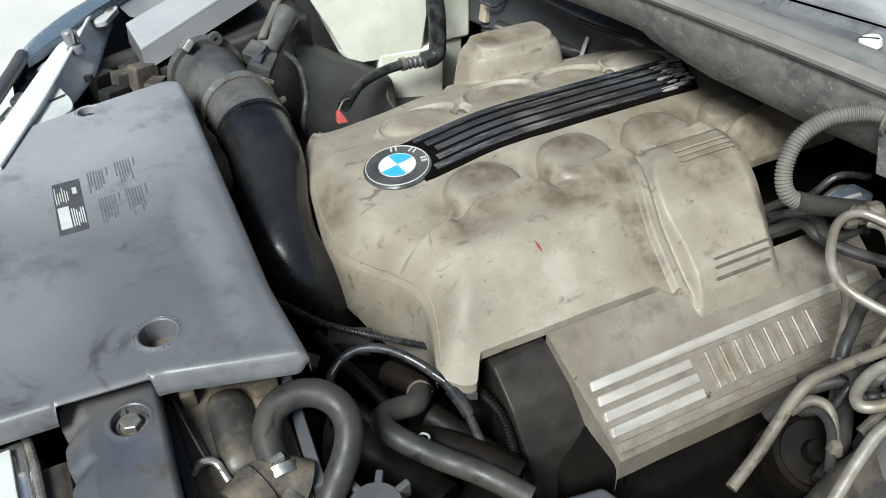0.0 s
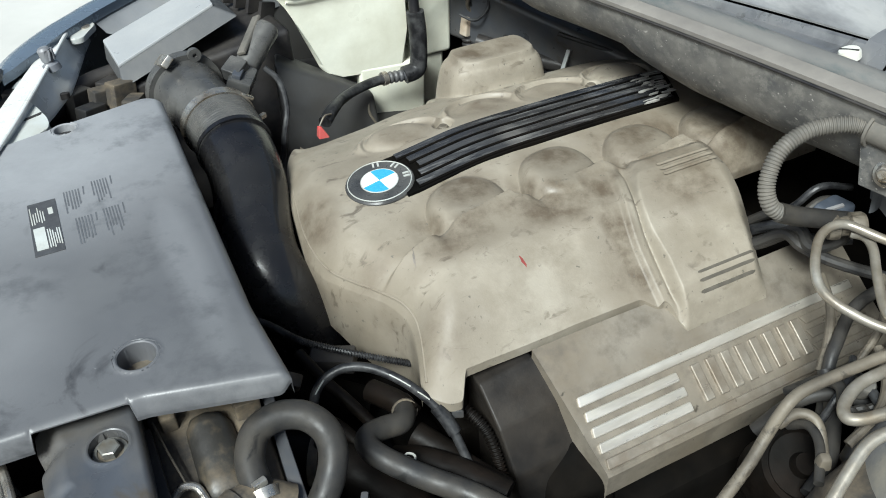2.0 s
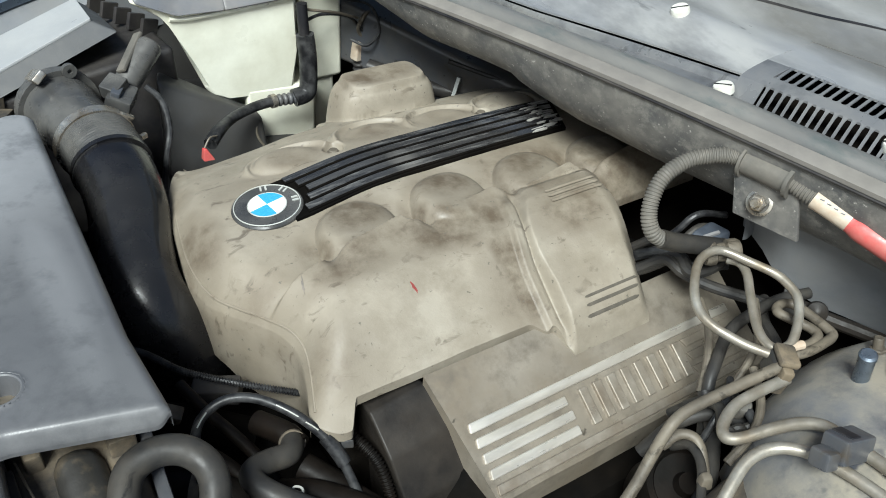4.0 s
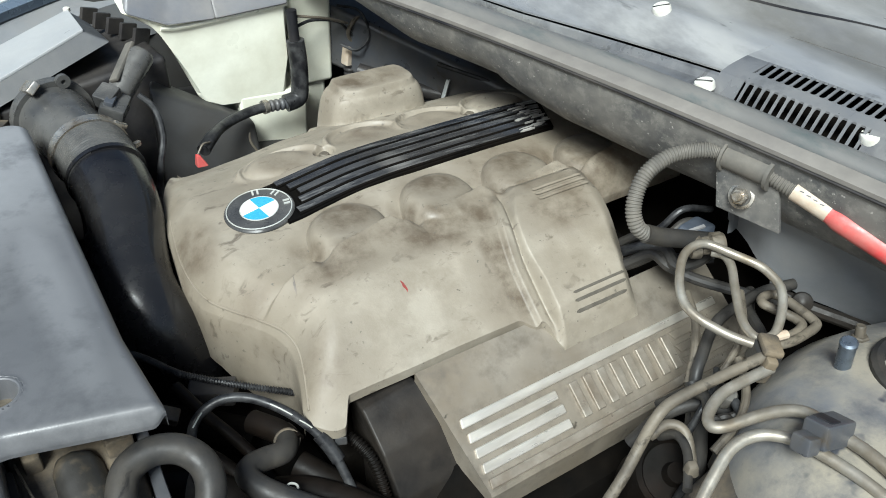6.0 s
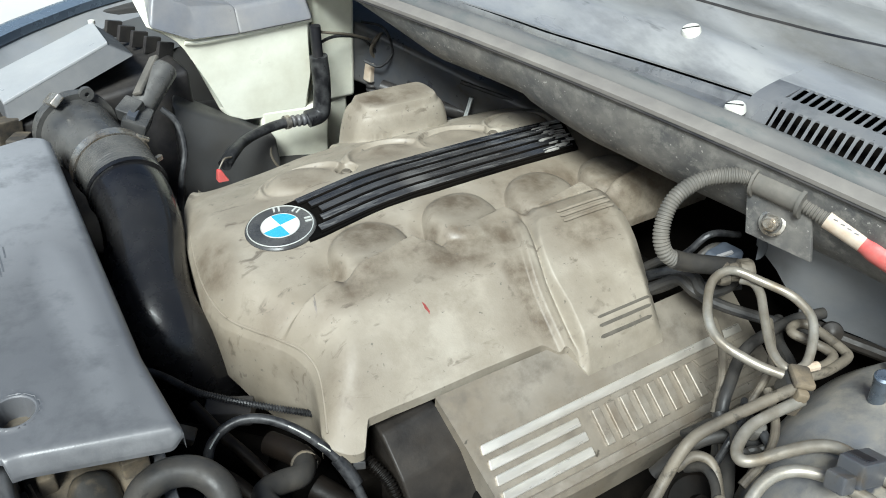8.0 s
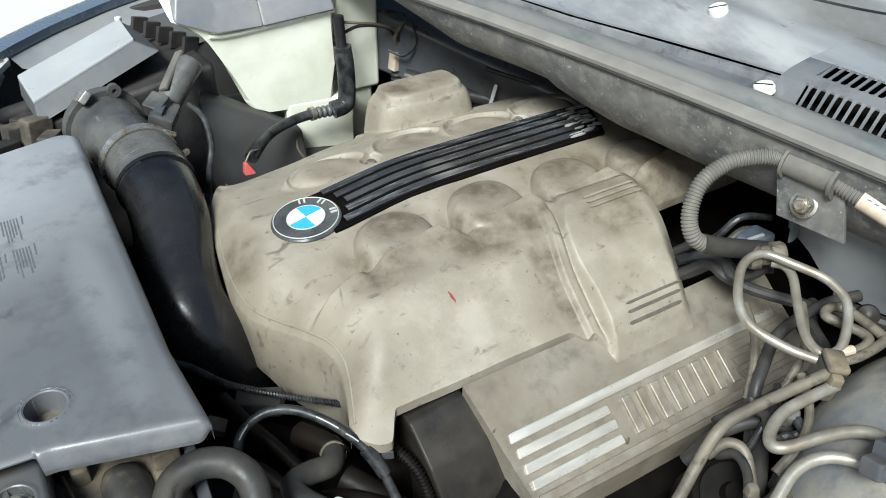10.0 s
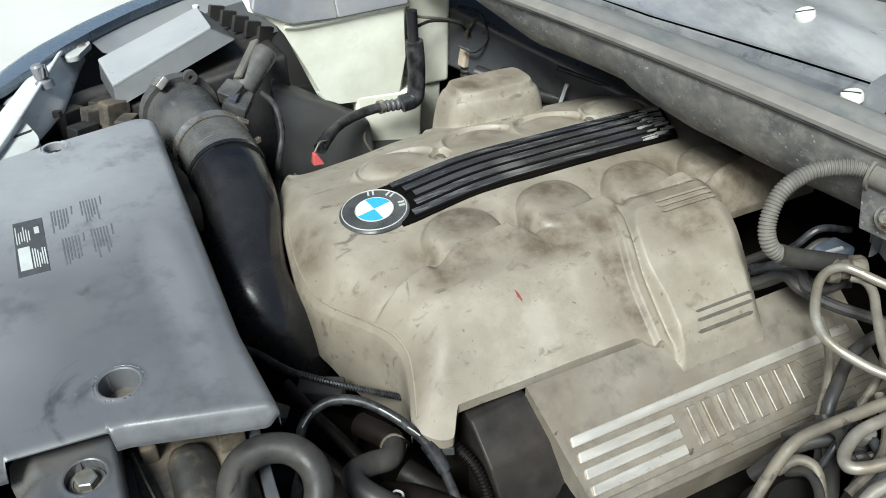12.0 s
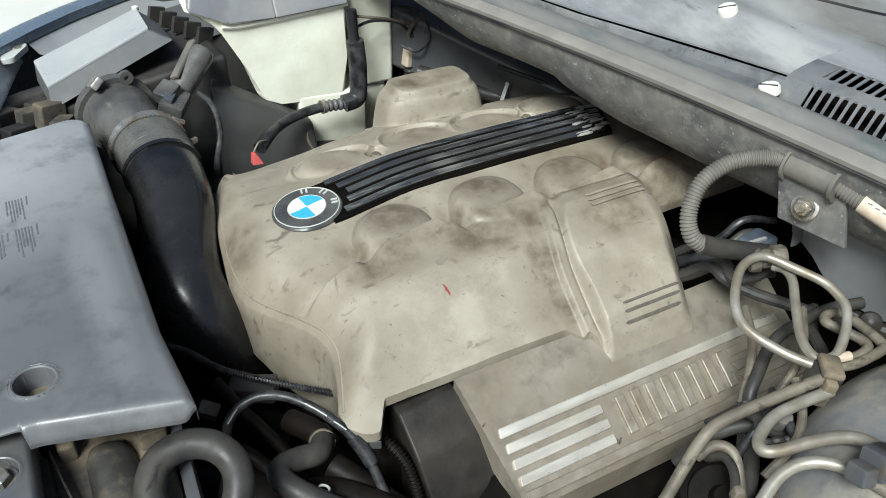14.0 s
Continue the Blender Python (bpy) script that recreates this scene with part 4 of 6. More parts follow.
a, b, c, d = (0.089, 1.078, 0.955), (0.264, 1.103, 1.012), (0.27, 1.262, 0.985), (0.084, 1.182, 0.955)
dn = V((0, 0, -0.004))
# one plastic in two tones, the top paled to look lit
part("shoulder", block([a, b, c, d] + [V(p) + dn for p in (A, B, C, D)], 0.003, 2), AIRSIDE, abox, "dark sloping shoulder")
part("top", block([V(p) + dn * 1.6 for p in (A, B, C, D)] + [A, B, C, D], 0.0022, 2), ABOX, abox, "top face with sky sheen put into its colour")
part("body", block([(0.12, 1.10, 0.72), (0.335, 1.06, 0.72), (0.345, 1.27, 0.72), (0.09, 1.2, 0.72), (0.098, 1.086, 0.953), (0.330, 1.088, 0.985), (0.318, 1.262, 0.985), (0.094, 1.178, 0.953)], 0.008, 3), BLACK, abox)
for k in range(5):
    p = V((0.268, 1.245, 1.0)).lerp(V((0.322, 1.14, 0.99)), k / 4.6)
    part("rib", box((-0.010, -0.0035, -0.012), (0.016, 0.0035, 0.012), 0.0015, m=pose(*p, 0, 18, 20)), BLACK, abox, "moulded rib")
part("lug", lathe((0.243, 1.248, 1.010), (0, 0, 1), [(0, 0), (0.005, 0), (0.005, 0.005), (0, 0.007)], 14), SCREWM, abox)

# ---- far strut tower and tank ----
ft = thing("far_strut_tower", (0.42, 1.2, 0.5), "dusty grey pressed metal strut tower", "strut tower")
part("dome", lathe((0.40, 1.20, 0.5), (0, 0, 1), [(0.27, 0), (0.235, 0.22), (0.20, 0.26), (0.165, 0.30), (0.12, 0.315), (0, 0.32)], 48), PRIMER, ft)
part("apron", block([(0.275, 0.99, 0.66), (0.44, 0.985, 0.66), (0.44, 1.08, 0.66), (0.29, 1.09, 0.66), (0.290, 1.06, 0.955), (0.44, 1.06, 0.865), (0.44, 1.09, 0.865), (0.305, 1.10, 0.955)], 0.008, 3), PRIMER, ft)

tank = thing("expansion_tank", (0.45, 1.15, 0.83), "milky white plastic fluid tank with grey lid", "fluid tank")
bm = bmesh.new()
front = [(0.272, 1.062), (0.326, 1.028), (0.358, 0.965), (0.363, 0.918), (0.378, 0.898), (0.400, 0.893), (0.498, 0.876), (0.5045, 0.884), (0.507, 0.95), (0.507, 1.04)]
fv = [bm.verts.new((x, 1.085 - 0.02 * (z - 0.88) / 0.16, z)) for x, z in front]
bv = [bm.verts.new((x + 0.02, 1.27, z + 0.01)) for x, z in front]
bm.faces.new(fv)
bm.faces.new(bv[::-1])
for k in range(len(fv)):
    bm.faces.new((fv[k], fv[k - 1], bv[k - 1], bv[k]))
bmesh.ops.bevel(bm, geom=bm.edges[:], offset=0.007, segments=3, profile=0.5, affect="EDGES")
part("body", bm, TANK, tank)
part("column", box((0.535, 1.115, 0.875), (0.604, 1.24, 1.06), 0.008, 3), TANK, tank)
part("lower_column", box((0.548, 1.122, 0.76), (0.592, 1.22, 0.885), 0.006, 3), TANK, tank)
part("sump", block([(0.437, 1.09, 0.80), (0.54, 1.09, 0.79), (0.545, 1.2, 0.79), (0.437, 1.2, 0.80), (0.425, 1.082, 0.90), (0.541, 1.082, 0.89), (0.545, 1.2, 0.89), (0.425, 1.2, 0.9)], 0.006, 3), TANK, tank)
part("side_clip", box((0.604, 1.13, 0.915), (0.622, 1.15, 0.945), 0.002), SCREWM, tank)
part("seam", tube([(0.322, 1.0655, 1.033), (0.36, 1.0655, 1.030), (0.507, 1.0655, 1.036)], 0.0035, 8, 6), TANK, tank)
part("lid", block([(0.276, 1.058, 1.062), (0.328, 1.055, 1.036), (0.40, 1.055, 1.034), (0.33, 1.29, 1.06), (0.29, 1.075, 1.10), (0.335, 1.072, 1.072), (0.40, 1.072, 1.07), (0.335, 1.28, 1.10)], 0.006, 3), LID, tank, "grey moulded lid")
part("lid", block([(0.395, 1.055, 1.034), (0.508, 1.055, 1.038), (0.512, 1.28, 1.05), (0.335, 1.28, 1.05), (0.395, 1.073, 1.068), (0.503, 1.073, 1.072), (0.506, 1.27, 1.085), (0.335, 1.27, 1.09)], 0.006, 3), LID, tank, "grey moulded lid")

th = thing("tank_hose", (0.48, 1.06, 0.88), "black rubber elbow hose with a steel clamp", "hose")
part("elbow", tube([(0.510, 1.052, 0.985), (0.5125, 1.050, 0.95), (0.511, 1.048, 0.91), (0.505, 1.046, 0.895), (0.485, 1.046, 0.891)], 0.0135, 18, 8), CABLE, th)
part("spigot", tube([(0.508, 1.055, 1.03), (0.509, 1.054, 1.0), (0.510, 1.052, 0.975)], 0.008, 14, 6), BLACK, th)
part("joint", tube([(0.488, 1.046, 0.891), (0.455, 1.046, 0.8935)], 0.0085, 14, 6, 0.0016, 0.008), GREYBAR, th)
part("clamp", tube([(0.455, 1.046, 0.894), (0.448, 1.045, 0.894)], 0.0105, 18, 2), STEEL, th, "shiny clamp")
part("hose", tube([(0.45, 1.045, 0.894), (0.42, 1.04, 0.894), (0.38, 1.02, 0.896), (0.345, 0.985, 0.90), (0.325, 0.965, 0.895)], lambda u: 0.0074 + 0.002 * sstep(0.6, 0.8, u), 16, 8), CABLE, th)
part("wire", tube([(0.335, 0.965, 0.905), (0.322, 0.955, 0.91), (0.312, 0.95, 0.90)], 0.0013, 8, 6), DUSTPIPE, th)
rc = thing("battery_cable_cap", (0.315, 0.945, 0.88), "small red rubber cable cap", "cable cap")
part("cap", block([(0.306, 0.940, 0.885), (0.322, 0.938, 0.885), (0.322, 0.948, 0.885), (0.306, 0.952, 0.885), (0.308, 0.943, 0.903), (0.313, 0.942, 0.902), (0.313, 0.947, 0.902), (0.308, 0.950, 0.903)], 0.002, 2), RED, rc)
wl = thing("tank_wires", (0.58, 1.08, 0.98), "thin loose copper-coloured wires", "wires")
for k, pts in enumerate((((0.512, 1.056, 1.02), (0.54, 1.06, 1.012), (0.575, 1.07, 1.0), (0.61, 1.075, 0.985)), ((0.60, 1.09, 1.01), (0.632, 1.075, 1.0), (0.64, 1.06, 0.965), (0.618, 1.06, 0.945), (0.60, 1.08, 0.95)),
                          ((0.43, 1.06, 0.86), (0.425, 1.05, 0.84), (0.44, 1.04, 0.81)))):
    part("wire", tube(pts, 0.0022, 8, 8), (DUSTPIPE, CABLE, DUSTPIPE)[k], wl)

tl = thing("tank_sensor_loop", (0.620, 1.11, 0.84), "dusty brown looped sensor cable beside the white tank", "cable")
ring_c = V((0.634, 1.086, 0.966))
part("loop", tube([ring_c + V((0.017 * math.cos(a), 0.004 * math.sin(2 * a), 0.020 * math.sin(a))) for a in (2 * math.pi * k / 10 for k in range(11))], 0.0032, 10, 5), DUSTPIPE, tl)
part("lead", tube([(0.512, 1.060, 1.000), (0.555, 1.085, 0.996), (0.600, 1.090, 0.984), (0.622, 1.088, 0.962), (0.634, 1.086, 0.946)], 0.0026, 8, 6), CABLE, tl)
part("plug", lathe((0.634, 1.102, 0.966), (-0.2, -1, 0.3), [(0, 0), (0.009, 0), (0.010, 0.004), (0.008, 0.016), (0.004, 0.018), (0, 0.018)], 16), DIRT, tl)
part("sleeve", box((-0.011, -0.009, -0.016), (0.011, 0.009, 0.016), 0.003, m=pose(0.624, 1.096, 0.922, 0, 8, 10)), PAPER, tl, "pale sleeve")
part("boot", tube([(0.624, 1.096, 0.908), (0.625, 1.095, 0.88), (0.627, 1.093, 0.84)], 0.0105, 14, 6, 0.002, 0.008), BLACK, tl)

# ---- things under the far edge of the bulkhead ----
fw = thing("bulkhead_duct", (0.72, 0.98, 0.8), "black plastic cabin air duct under the bulkhead", "air duct")
part("duct", block([(0.60, 1.12, 0.90), (0.80, 0.80, 0.84), (0.84, 0.86, 0.84), (0.66, 1.3, 0.90), (0.60, 1.13, 1.00), (0.78, 0.83, 0.92), (0.84, 0.88, 0.95), (0.66, 1.3, 1.02)], 0.008, 3), GREYBAR, fw)
part("channel", tube([(0.62, 1.06, 0.91), (0.68, 0.99, 0.895), (0.74, 0.93, 0.885), (0.80, 0.86, 0.875)], 0.012, 12, 6), BLACK, fw)
part("rod", tube([(0.70, 0.955, 0.945), (0.75, 0.89, 0.932), (0.80, 0.84, 0.92)], 0.0035, 8, 6), HOSE, fw, "thin dull rod")
part("clip", box((-0.005, -0.004, -0.014), (0.005, 0.004, 0.014), 0.001, m=pose(0.645, 1.02, 0.915, 10, 15, 40)), HOSE, fw)
part("clip", box((-0.004, -0.003, -0.018), (0.004, 0.003, 0.014), 0.001, m=pose(0.70, 0.93, 0.915, 10, 15, 40)), PALEBRK, fw)

# ---- bulkhead seal and cowl ----


def beam_x(y):
    d = np.asarray(y, float) - 0.25
    return 0.684 - 0.13 * d - 0.12 * d * d


def run(name, prof, material, parent, label="", y0=0.02, y1=1.40, n=90, wob=0.0, smooth=40, squash=None):
    """A moulding of the section prof (offset from the seal's edge, height) along the bulkhead; squash flattens it below its top."""
    ys = np.linspace(y0, y1, n)
    P = np.array(prof)
    X = beam_x(ys)[:, None] + P[:, 0][None]
    Y = np.repeat(ys[:, None], len(P), 1)
    Z = np.repeat(P[:, 1][None], n, 0)
    if squash:
        Z = Z.max() - (Z.max() - Z) * np.interp(ys, *squash)[:, None]
    if wob:
        Z = Z + ripple(Y, X, 9, wob)
    return sheet(name, X, Y, Z, material, parent, label, smooth=smooth)


def arc(cx, cz, r, a0, a1, n):
    return [(cx + r * math.cos(radians(a0 + (a1 - a0) * k / n)), cz + r * math.sin(radians(a0 + (a1 - a0) * k / n))) for k in range(n + 1)]


seal = thing("bulkhead_seal", (0.66, 0.65, 0.98), "dust-streaked dark plastic bulkhead beam with rubber edge", "bulkhead beam", kind="structure")
run("face", [(0.13, 0.985), (0.090, 0.990), (0.060, 0.998), (0.040, 1.009), (0.026, 1.022), (0.015, 1.040), (0.008, 1.060), (0.0035, 1.078), (0.001, 1.091), (0.0, 1.098)], SEAL, seal, wob=0.002, squash=((0.0, 0.62, 0.70, 0.715, 0.86, 0.93, 0.99, 1.4), (1.0, 0.98, 0.82, 0.72, 0.70, 0.48, 0.22, 0.15)))
run("edge", [(-0.001, 1.095), (-0.0015, 1.0995), (0.001, 1.1015), (0.0115, 1.1045), (0.0135, 1.105), (0.0145, 1.103), (0.015, 1.097)], SEALTOP, seal, "chalky rubber edge")
run("lip", [(0.0148, 1.096)] + arc(0.0308, 1.0985, 0.0155, 172, 15, 10) + [(0.0468, 1.098)], LIPRUB, seal, "smooth dusty rubber lip", wob=0.0008)
# thin black line drawn for the shadow gap under the chalky edge
run("bead", [(0.001, 1.0905), (-0.0018, 1.0915), (-0.0022, 1.0932), (-0.0012, 1.0945)], BLACK, seal, "thin black line for the shadow gap")
run("gutter", [(0.046, 1.100), (0.050, 1.092), (0.058, 1.092), (0.062, 1.098)], BLACK, seal)

cowl = thing("cowl_panel", (0.8, 0.65, 1.09), "weathered grey scuttle panel with dust and dried streaks", "scuttle panel", kind="structure")
ys = np.linspace(0.474, 1.40, 80)


def gap_off(y):
    return np.maximum(0.056, 0.0905 - 0.142 * (np.asarray(y, float) - 0.476))


sec = np.array([(0.0, 1.094), (0.02, 1.1015), (0.08, 1.1035), (0.70, 1.1035), (0.80, 1.1105), (0.94, 1.1120), (0.985, 1.1105), (1.0, 1.098)])
O = 0.049 + sec[:, 0][None] * (gap_off(ys)[:, None] - 0.049)
sheet("front_strip", beam_x(ys)[:, None] + O, np.repeat(ys[:, None], len(sec), 1), np.repeat(sec[:, 1][None], 80, 0), COWLDK, cowl, "blue-grey front strip")
U, W = np.meshgrid(np.linspace(0, 1, 60), np.linspace(0, 1, 120), indexing="ij")
Y = 0.02 + 1.38 * W
X0 = gap_off(np.maximum(Y, 0.474)) + 0.0055
X = beam_x(Y) + X0 + U * (0.288 + 0.02 * W - X0)


def panel_z(x, y):
    """Height of the scuttle panel; it levels out beside the grille."""
    o = x - beam_x(y)
    x0 = gap_off(np.maximum(y, 0.474)) + 0.0055
    u = np.clip((o - x0) / (0.288 + 0.02 * (y - 0.02) / 1.38 - x0), 0, 1)
    far = 1.113 + 0.022 * sstep(0, 0.30, u) + 0.022 * sstep(0.44, 0.66, u) + 0.010 * sstep(0.7, 1.0, u) + 0.005 * np.exp(-((o - 0.19 - 0.05 * np.sin(y * 9)) / 0.02) ** 2)
    near = np.interp(o, (0.09, 0.113, 0.184, 0.192, 0.225, 0.235, 0.30), (1.1255, 1.1295, 1.1362, 1.1390, 1.1545, 1.1570, 1.169))
    w = sstep(0.10, 0.16, o) * (1 - sstep(0.474, 0.58, y))
    return far * (1 - w) + near * w + ripple(x, y, 5, 0.003)


Z = panel_z(X, Y)
sheet("main_panel", X[:, 39:], Y[:, 39:], Z[:, 39:], COWL, cowl, skirt=(0.002, 0.01, 0.002, 0.01))
Ur, Wr = np.meshgrid(np.linspace(0, 1, 30), np.linspace(0.02, float(Y[0, 39]), 40), indexing="ij")
Xr2 = beam_x(Wr) + 0.183 + Ur * (0.105 + 0.02 * (Wr - 0.02) / 1.38)
sheet("main_panel", Xr2, Wr, panel_z(Xr2, Wr), COWL, cowl, skirt=(0.01, 0.01, 0.01, 0.002))
sy = np.linspace(0.04, 1.0, 90)
SO, SY = np.meshgrid(np.linspace(-0.0016, 0.0016, 3), sy, indexing="ij")
SX = beam_x(SY) + np.interp(SY, (0.04, 0.40, 0.576, 1.0), (0.262, 0.231, 0.207, 0.185)) + SO
sheet("rear_seam", SX, SY, panel_z(SX, SY) + 0.0007, BLACK, cowl, "dark panel seam")
# near-black sheet painted in for the deep shadow between the panels
run("gap_floor", [(0.050, 1.085), (0.20, 1.10), (0.31, 1.135)], DARK, cowl, "near-black sheet for the shade in the panel gap")
run("rear_strip", [(0.297, 1.150), (0.298, 1.1585), (0.301, 1.161), (0.33, 1.172), (0.36, 1.19), (0.365, 1.188), (0.366, 1.17)], COWL, cowl, "weathered rear strip", wob=0.002)
run("windscreen_edge", [(0.366, 1.18), (0.40, 1.21), (0.60, 1.36)], GLASS, cowl, "dark lower edge of the windscreen")

vent = thing("cowl_vent_grille", (0.74, 0.35, 1.09), "dark grey slotted fresh air grille in the scuttle", "air grille")


def vent_z(off):
    return np.interp(off, (0.046, 0.060, 0.074, 0.086, 0.112, 0.183), (1.088, 1.093, 1.1195, 1.1245, 1.1295, 1.136))


def strip_part(name, o0, o1, y0, y1, mat_, n=8, m=6, drop=0.0, deep=0.002):
    O, YY = np.meshgrid(np.linspace(o0, o1, m), np.linspace(y0, y1, n), indexing="ij")
    return sheet(name, beam_x(YY) + O, YY, vent_z(O) - drop, mat_, vent, skirt=(deep,) * 4)


YA, YB = 0.06, 0.457
strip_part("front_edge", 0.048, 0.060, YA, YB, COWLDK, 30, 3)
strip_part("middle_bridge", 0.074, 0.087, YA, YB, COWLDK, 30, 5)
strip_part("rear_edge", 0.113, 0.1825, YA, YB + 0.016, COWL, 30, 6)
strip_part("end_plate", 0.060, 0.074, 0.4455, YB + 0.016, COWLDK, 6, 5)
strip_part("end_plate", 0.074, 0.113, 0.4475, YB + 0.016, COWLDK, 6, 5)
strip_part("screw_plate", 0.060, 0.074, 0.262, 0.3145, COWLDK, 6, 5)


def slat(o0, o1, yc, pitch, web, lean=0.0, deep=0.0015):
    """One bar of the grille, flared at both ends so that the slots beside it end round."""
    g = (pitch - web) / 2
    n = 15
    o = o0 + (o1 - o0) * (0.5 - 0.5 * np.cos(np.linspace(0, math.pi, n)))
    d = np.clip(np.minimum(o - o0, o1 - o), 0, g)
    half = pitch / 2 - np.sqrt(np.clip(g * g - (g - d) ** 2, 0, 1)) * 0.999
    O = np.repeat(o[:, None], 4, 1)
    YY = yc + lean * (O - o0) + half[:, None] * np.linspace(-1, 1, 4)[None]
    sheet("slat", beam_x(YY) + O, YY, vent_z(O) + 0.0002, COWLDK, vent, skirt=(deep,) * 4)


for k in range(30):
    y = 0.4411 - 0.0088 * k
    if y > 0.317 or y < 0.258:
        slat(0.0595, 0.0745, y, 0.0088, 0.0030)
    y = 0.4430 - 0.0091 * k
    if y > 0.18:
        slat(0.0865, 0.1135, y, 0.0091, 0.0030, 0.10, 0.0012)
# near-black sheet stands in for the shade behind the slots
strip_part("backing", 0.03, 0.20, YA - 0.02, YB + 0.02, DARK, 20, 6, 0.05)

screw = thing("cowl_screw", (0, 0, 0), "pale slotted plastic screw in the scuttle", "screw", "scuttle screws")
part("head", lathe((0, 0, -0.006), (0, 0, 1), [(0.011, 0), (0.011, 0.006), (0.0095, 0.0085), (0, 0.0092)], 24), SCREWM, screw)
part("slot", box((-0.0095, -0.0010, 0.0010), (0.0095, 0.0010, 0.0034), 0.0003), HOSE, screw, "dark slot")
for k, (x, y, z, rz) in enumerate(((0.760, 0.598, float(panel_z(np.array([0.760]), np.array([0.598]))[0]) + 0.003, -50), (0.7045, 0.476, 1.1095, -75), (0.751, 0.3135, 1.1125, -60))):
    if k:
        copy_thing(screw, pose(x, y, z, 10, -14, rz))
    else:
        screw.matrix_basis = pose(x, y, z, 12, -18, rz)

# ---- side panel under the bulkhead, with the cable conduit ----
side = thing("bulkhead_side_panel", (0.75, 0.25, 0.85), "dark blue-grey plastic side panel below the bulkhead", "side panel", kind="structure")
U, W = np.meshgrid(np.linspace(0, 1, 30), np.linspace(0, 1, 40), indexing="ij")
Y = 0.02 + (0.418 - 0.02) * W
zl = np.interp(Y, (0.02, 0.25, 0.33, 0.37, 0.40, 0.418), (0.885, 0.89, 0.90, 0.915, 0.94, 0.965))
Z = zl + U * (1.065 - zl)
X = 0.757 - 0.06 * (Y - 0.25) + 0.05 * (1 - U) ** 1.5 * sstep(0.42, 0.2, Y) - 0.03 * U + 0.006 * np.sin(Y * 30) * (1 - U) - 0.02 * sstep(0.40, 0.418, Y)
sheet("panel", X, Y, Z, PANEL, side, smooth=60)
part("panel_end", block([(0.712, 0.405, 0.955), (0.722, 0.405, 0.955), (0.79, 0.425, 0.955), (0.78, 0.428, 0.955), (0.700, 0.41, 1.06), (0.715, 0.41, 1.06), (0.79, 0.43, 1.06), (0.78, 0.434, 1.06)], 0.003), PANEL, side)
part("lower_seal", tube([(0.745, 0.355, 0.902), (0.765, 0.32, 0.893), (0.79, 0.28, 0.888), (0.81, 0.24, 0.884), (0.82, 0.15, 0.88)], 0.008, 10, 6), ENDC, side)
part("clip", lathe((0.752, 0.318, 0.905), (-0.7, -0.5, 0.5), [(0, 0), (0.012, 0), (0.011, 0.004), (0.004, 0.007), (0, 0.007)], 18), ENDC, side)
part("clip", lathe((0.742, 0.35, 0.915), (-0.7, -0.5, 0.5), [(0, 0), (0.0055, 0), (0.005, 0.003), (0, 0.004)], 14), HOSE, side)

brk = thing("conduit_bracket", (0.6816, 0.3769, 1.0163), "dusty grey bracket with a sleeve and hex bolt", "bracket")
part("plate", block([(0.6683, 0.3996, 1.0116), (0.6834, 0.3325, 1.0116), (0.6891, 0.3334, 1.0116), (0.6740, 0.4015, 1.0116), (0.6627, 0.4109, 1.0683), (0.6759, 0.3448, 1.0683), (0.6816, 0.3467, 1.0683), (0.6683, 0.4128, 1.0683)], 0.0015, 2), SEAL, brk)
part("sleeve", tube([(0.6707, 0.4038, 1.0692), (0.6745, 0.3788, 1.0697), (0.6782, 0.3542, 1.0697)], 0.0132, 22, 6), CONDUIT, brk, "dusty clamp sleeve")
part("sleeve_rim", tube([(0.6702, 0.4057, 1.0692), (0.6707, 0.4029, 1.0692)], 0.0165, 22, 2), CONDUIT, brk)
part("sleeve_rim", tube([(0.6780, 0.3571, 1.0697), (0.6785, 0.3533, 1.0697)], 0.0165, 22, 2), CONDUIT, brk)
part("bolt", hexhead((0.6707, 0.3755, 1.0371), (-0.93, -0.2, 0.35), 0.0085, 0.011), STEEL, brk, "dusty hex bolt")
part("stud", lathe((0.6617, 0.3731, 1.0409), (-0.93, -0.2, 0.35), [(0, 0), (0.005, 0), (0.005, 0.007), (0.004, 0.008), (0, 0.008)], 14), STEEL, brk)
con = thing("cable_conduit", (0.6249, 0.4241, 0.9690), "dusty grey corrugated cable conduit with red cable end", "cable conduit")
part("conduit", tube([(0.6740, 0.4005, 1.0692), (0.6589, 0.4223, 1.0692), (0.6324, 0.4412, 1.0607), (0.6060, 0.4468, 1.0428), (0.5908, 0.4402, 1.0163), (0.5908, 0.4298, 0.9955), (0.6060, 0.4213, 0.9832)], 0.0080, 16, 10, 0.0011, 0.0033), CONDUIT, con)
part("inner_cable", tube([(0.5984, 0.4241, 0.9879), (0.6173, 0.4185, 0.9804), (0.6438, 0.4109, 0.9728), (0.6816, 0.4052, 0.9596)], 0.010, 14, 8), HOSE, con)
part("conduit", tube([(0.6782, 0.3542, 1.0687), (0.6801, 0.3410, 1.0664), (0.6816, 0.3296, 1.0650)], 0.0085, 16, 10, 0.0011, 0.0033), CONDUIT, con)
part("label", tube([(0.6811, 0.3306, 1.0654), (0.6853, 0.3145, 1.0616), (0.6901, 0.2956, 1.0569)], 0.0102, 16, 6), PAPER, con, "yellowed paper label")
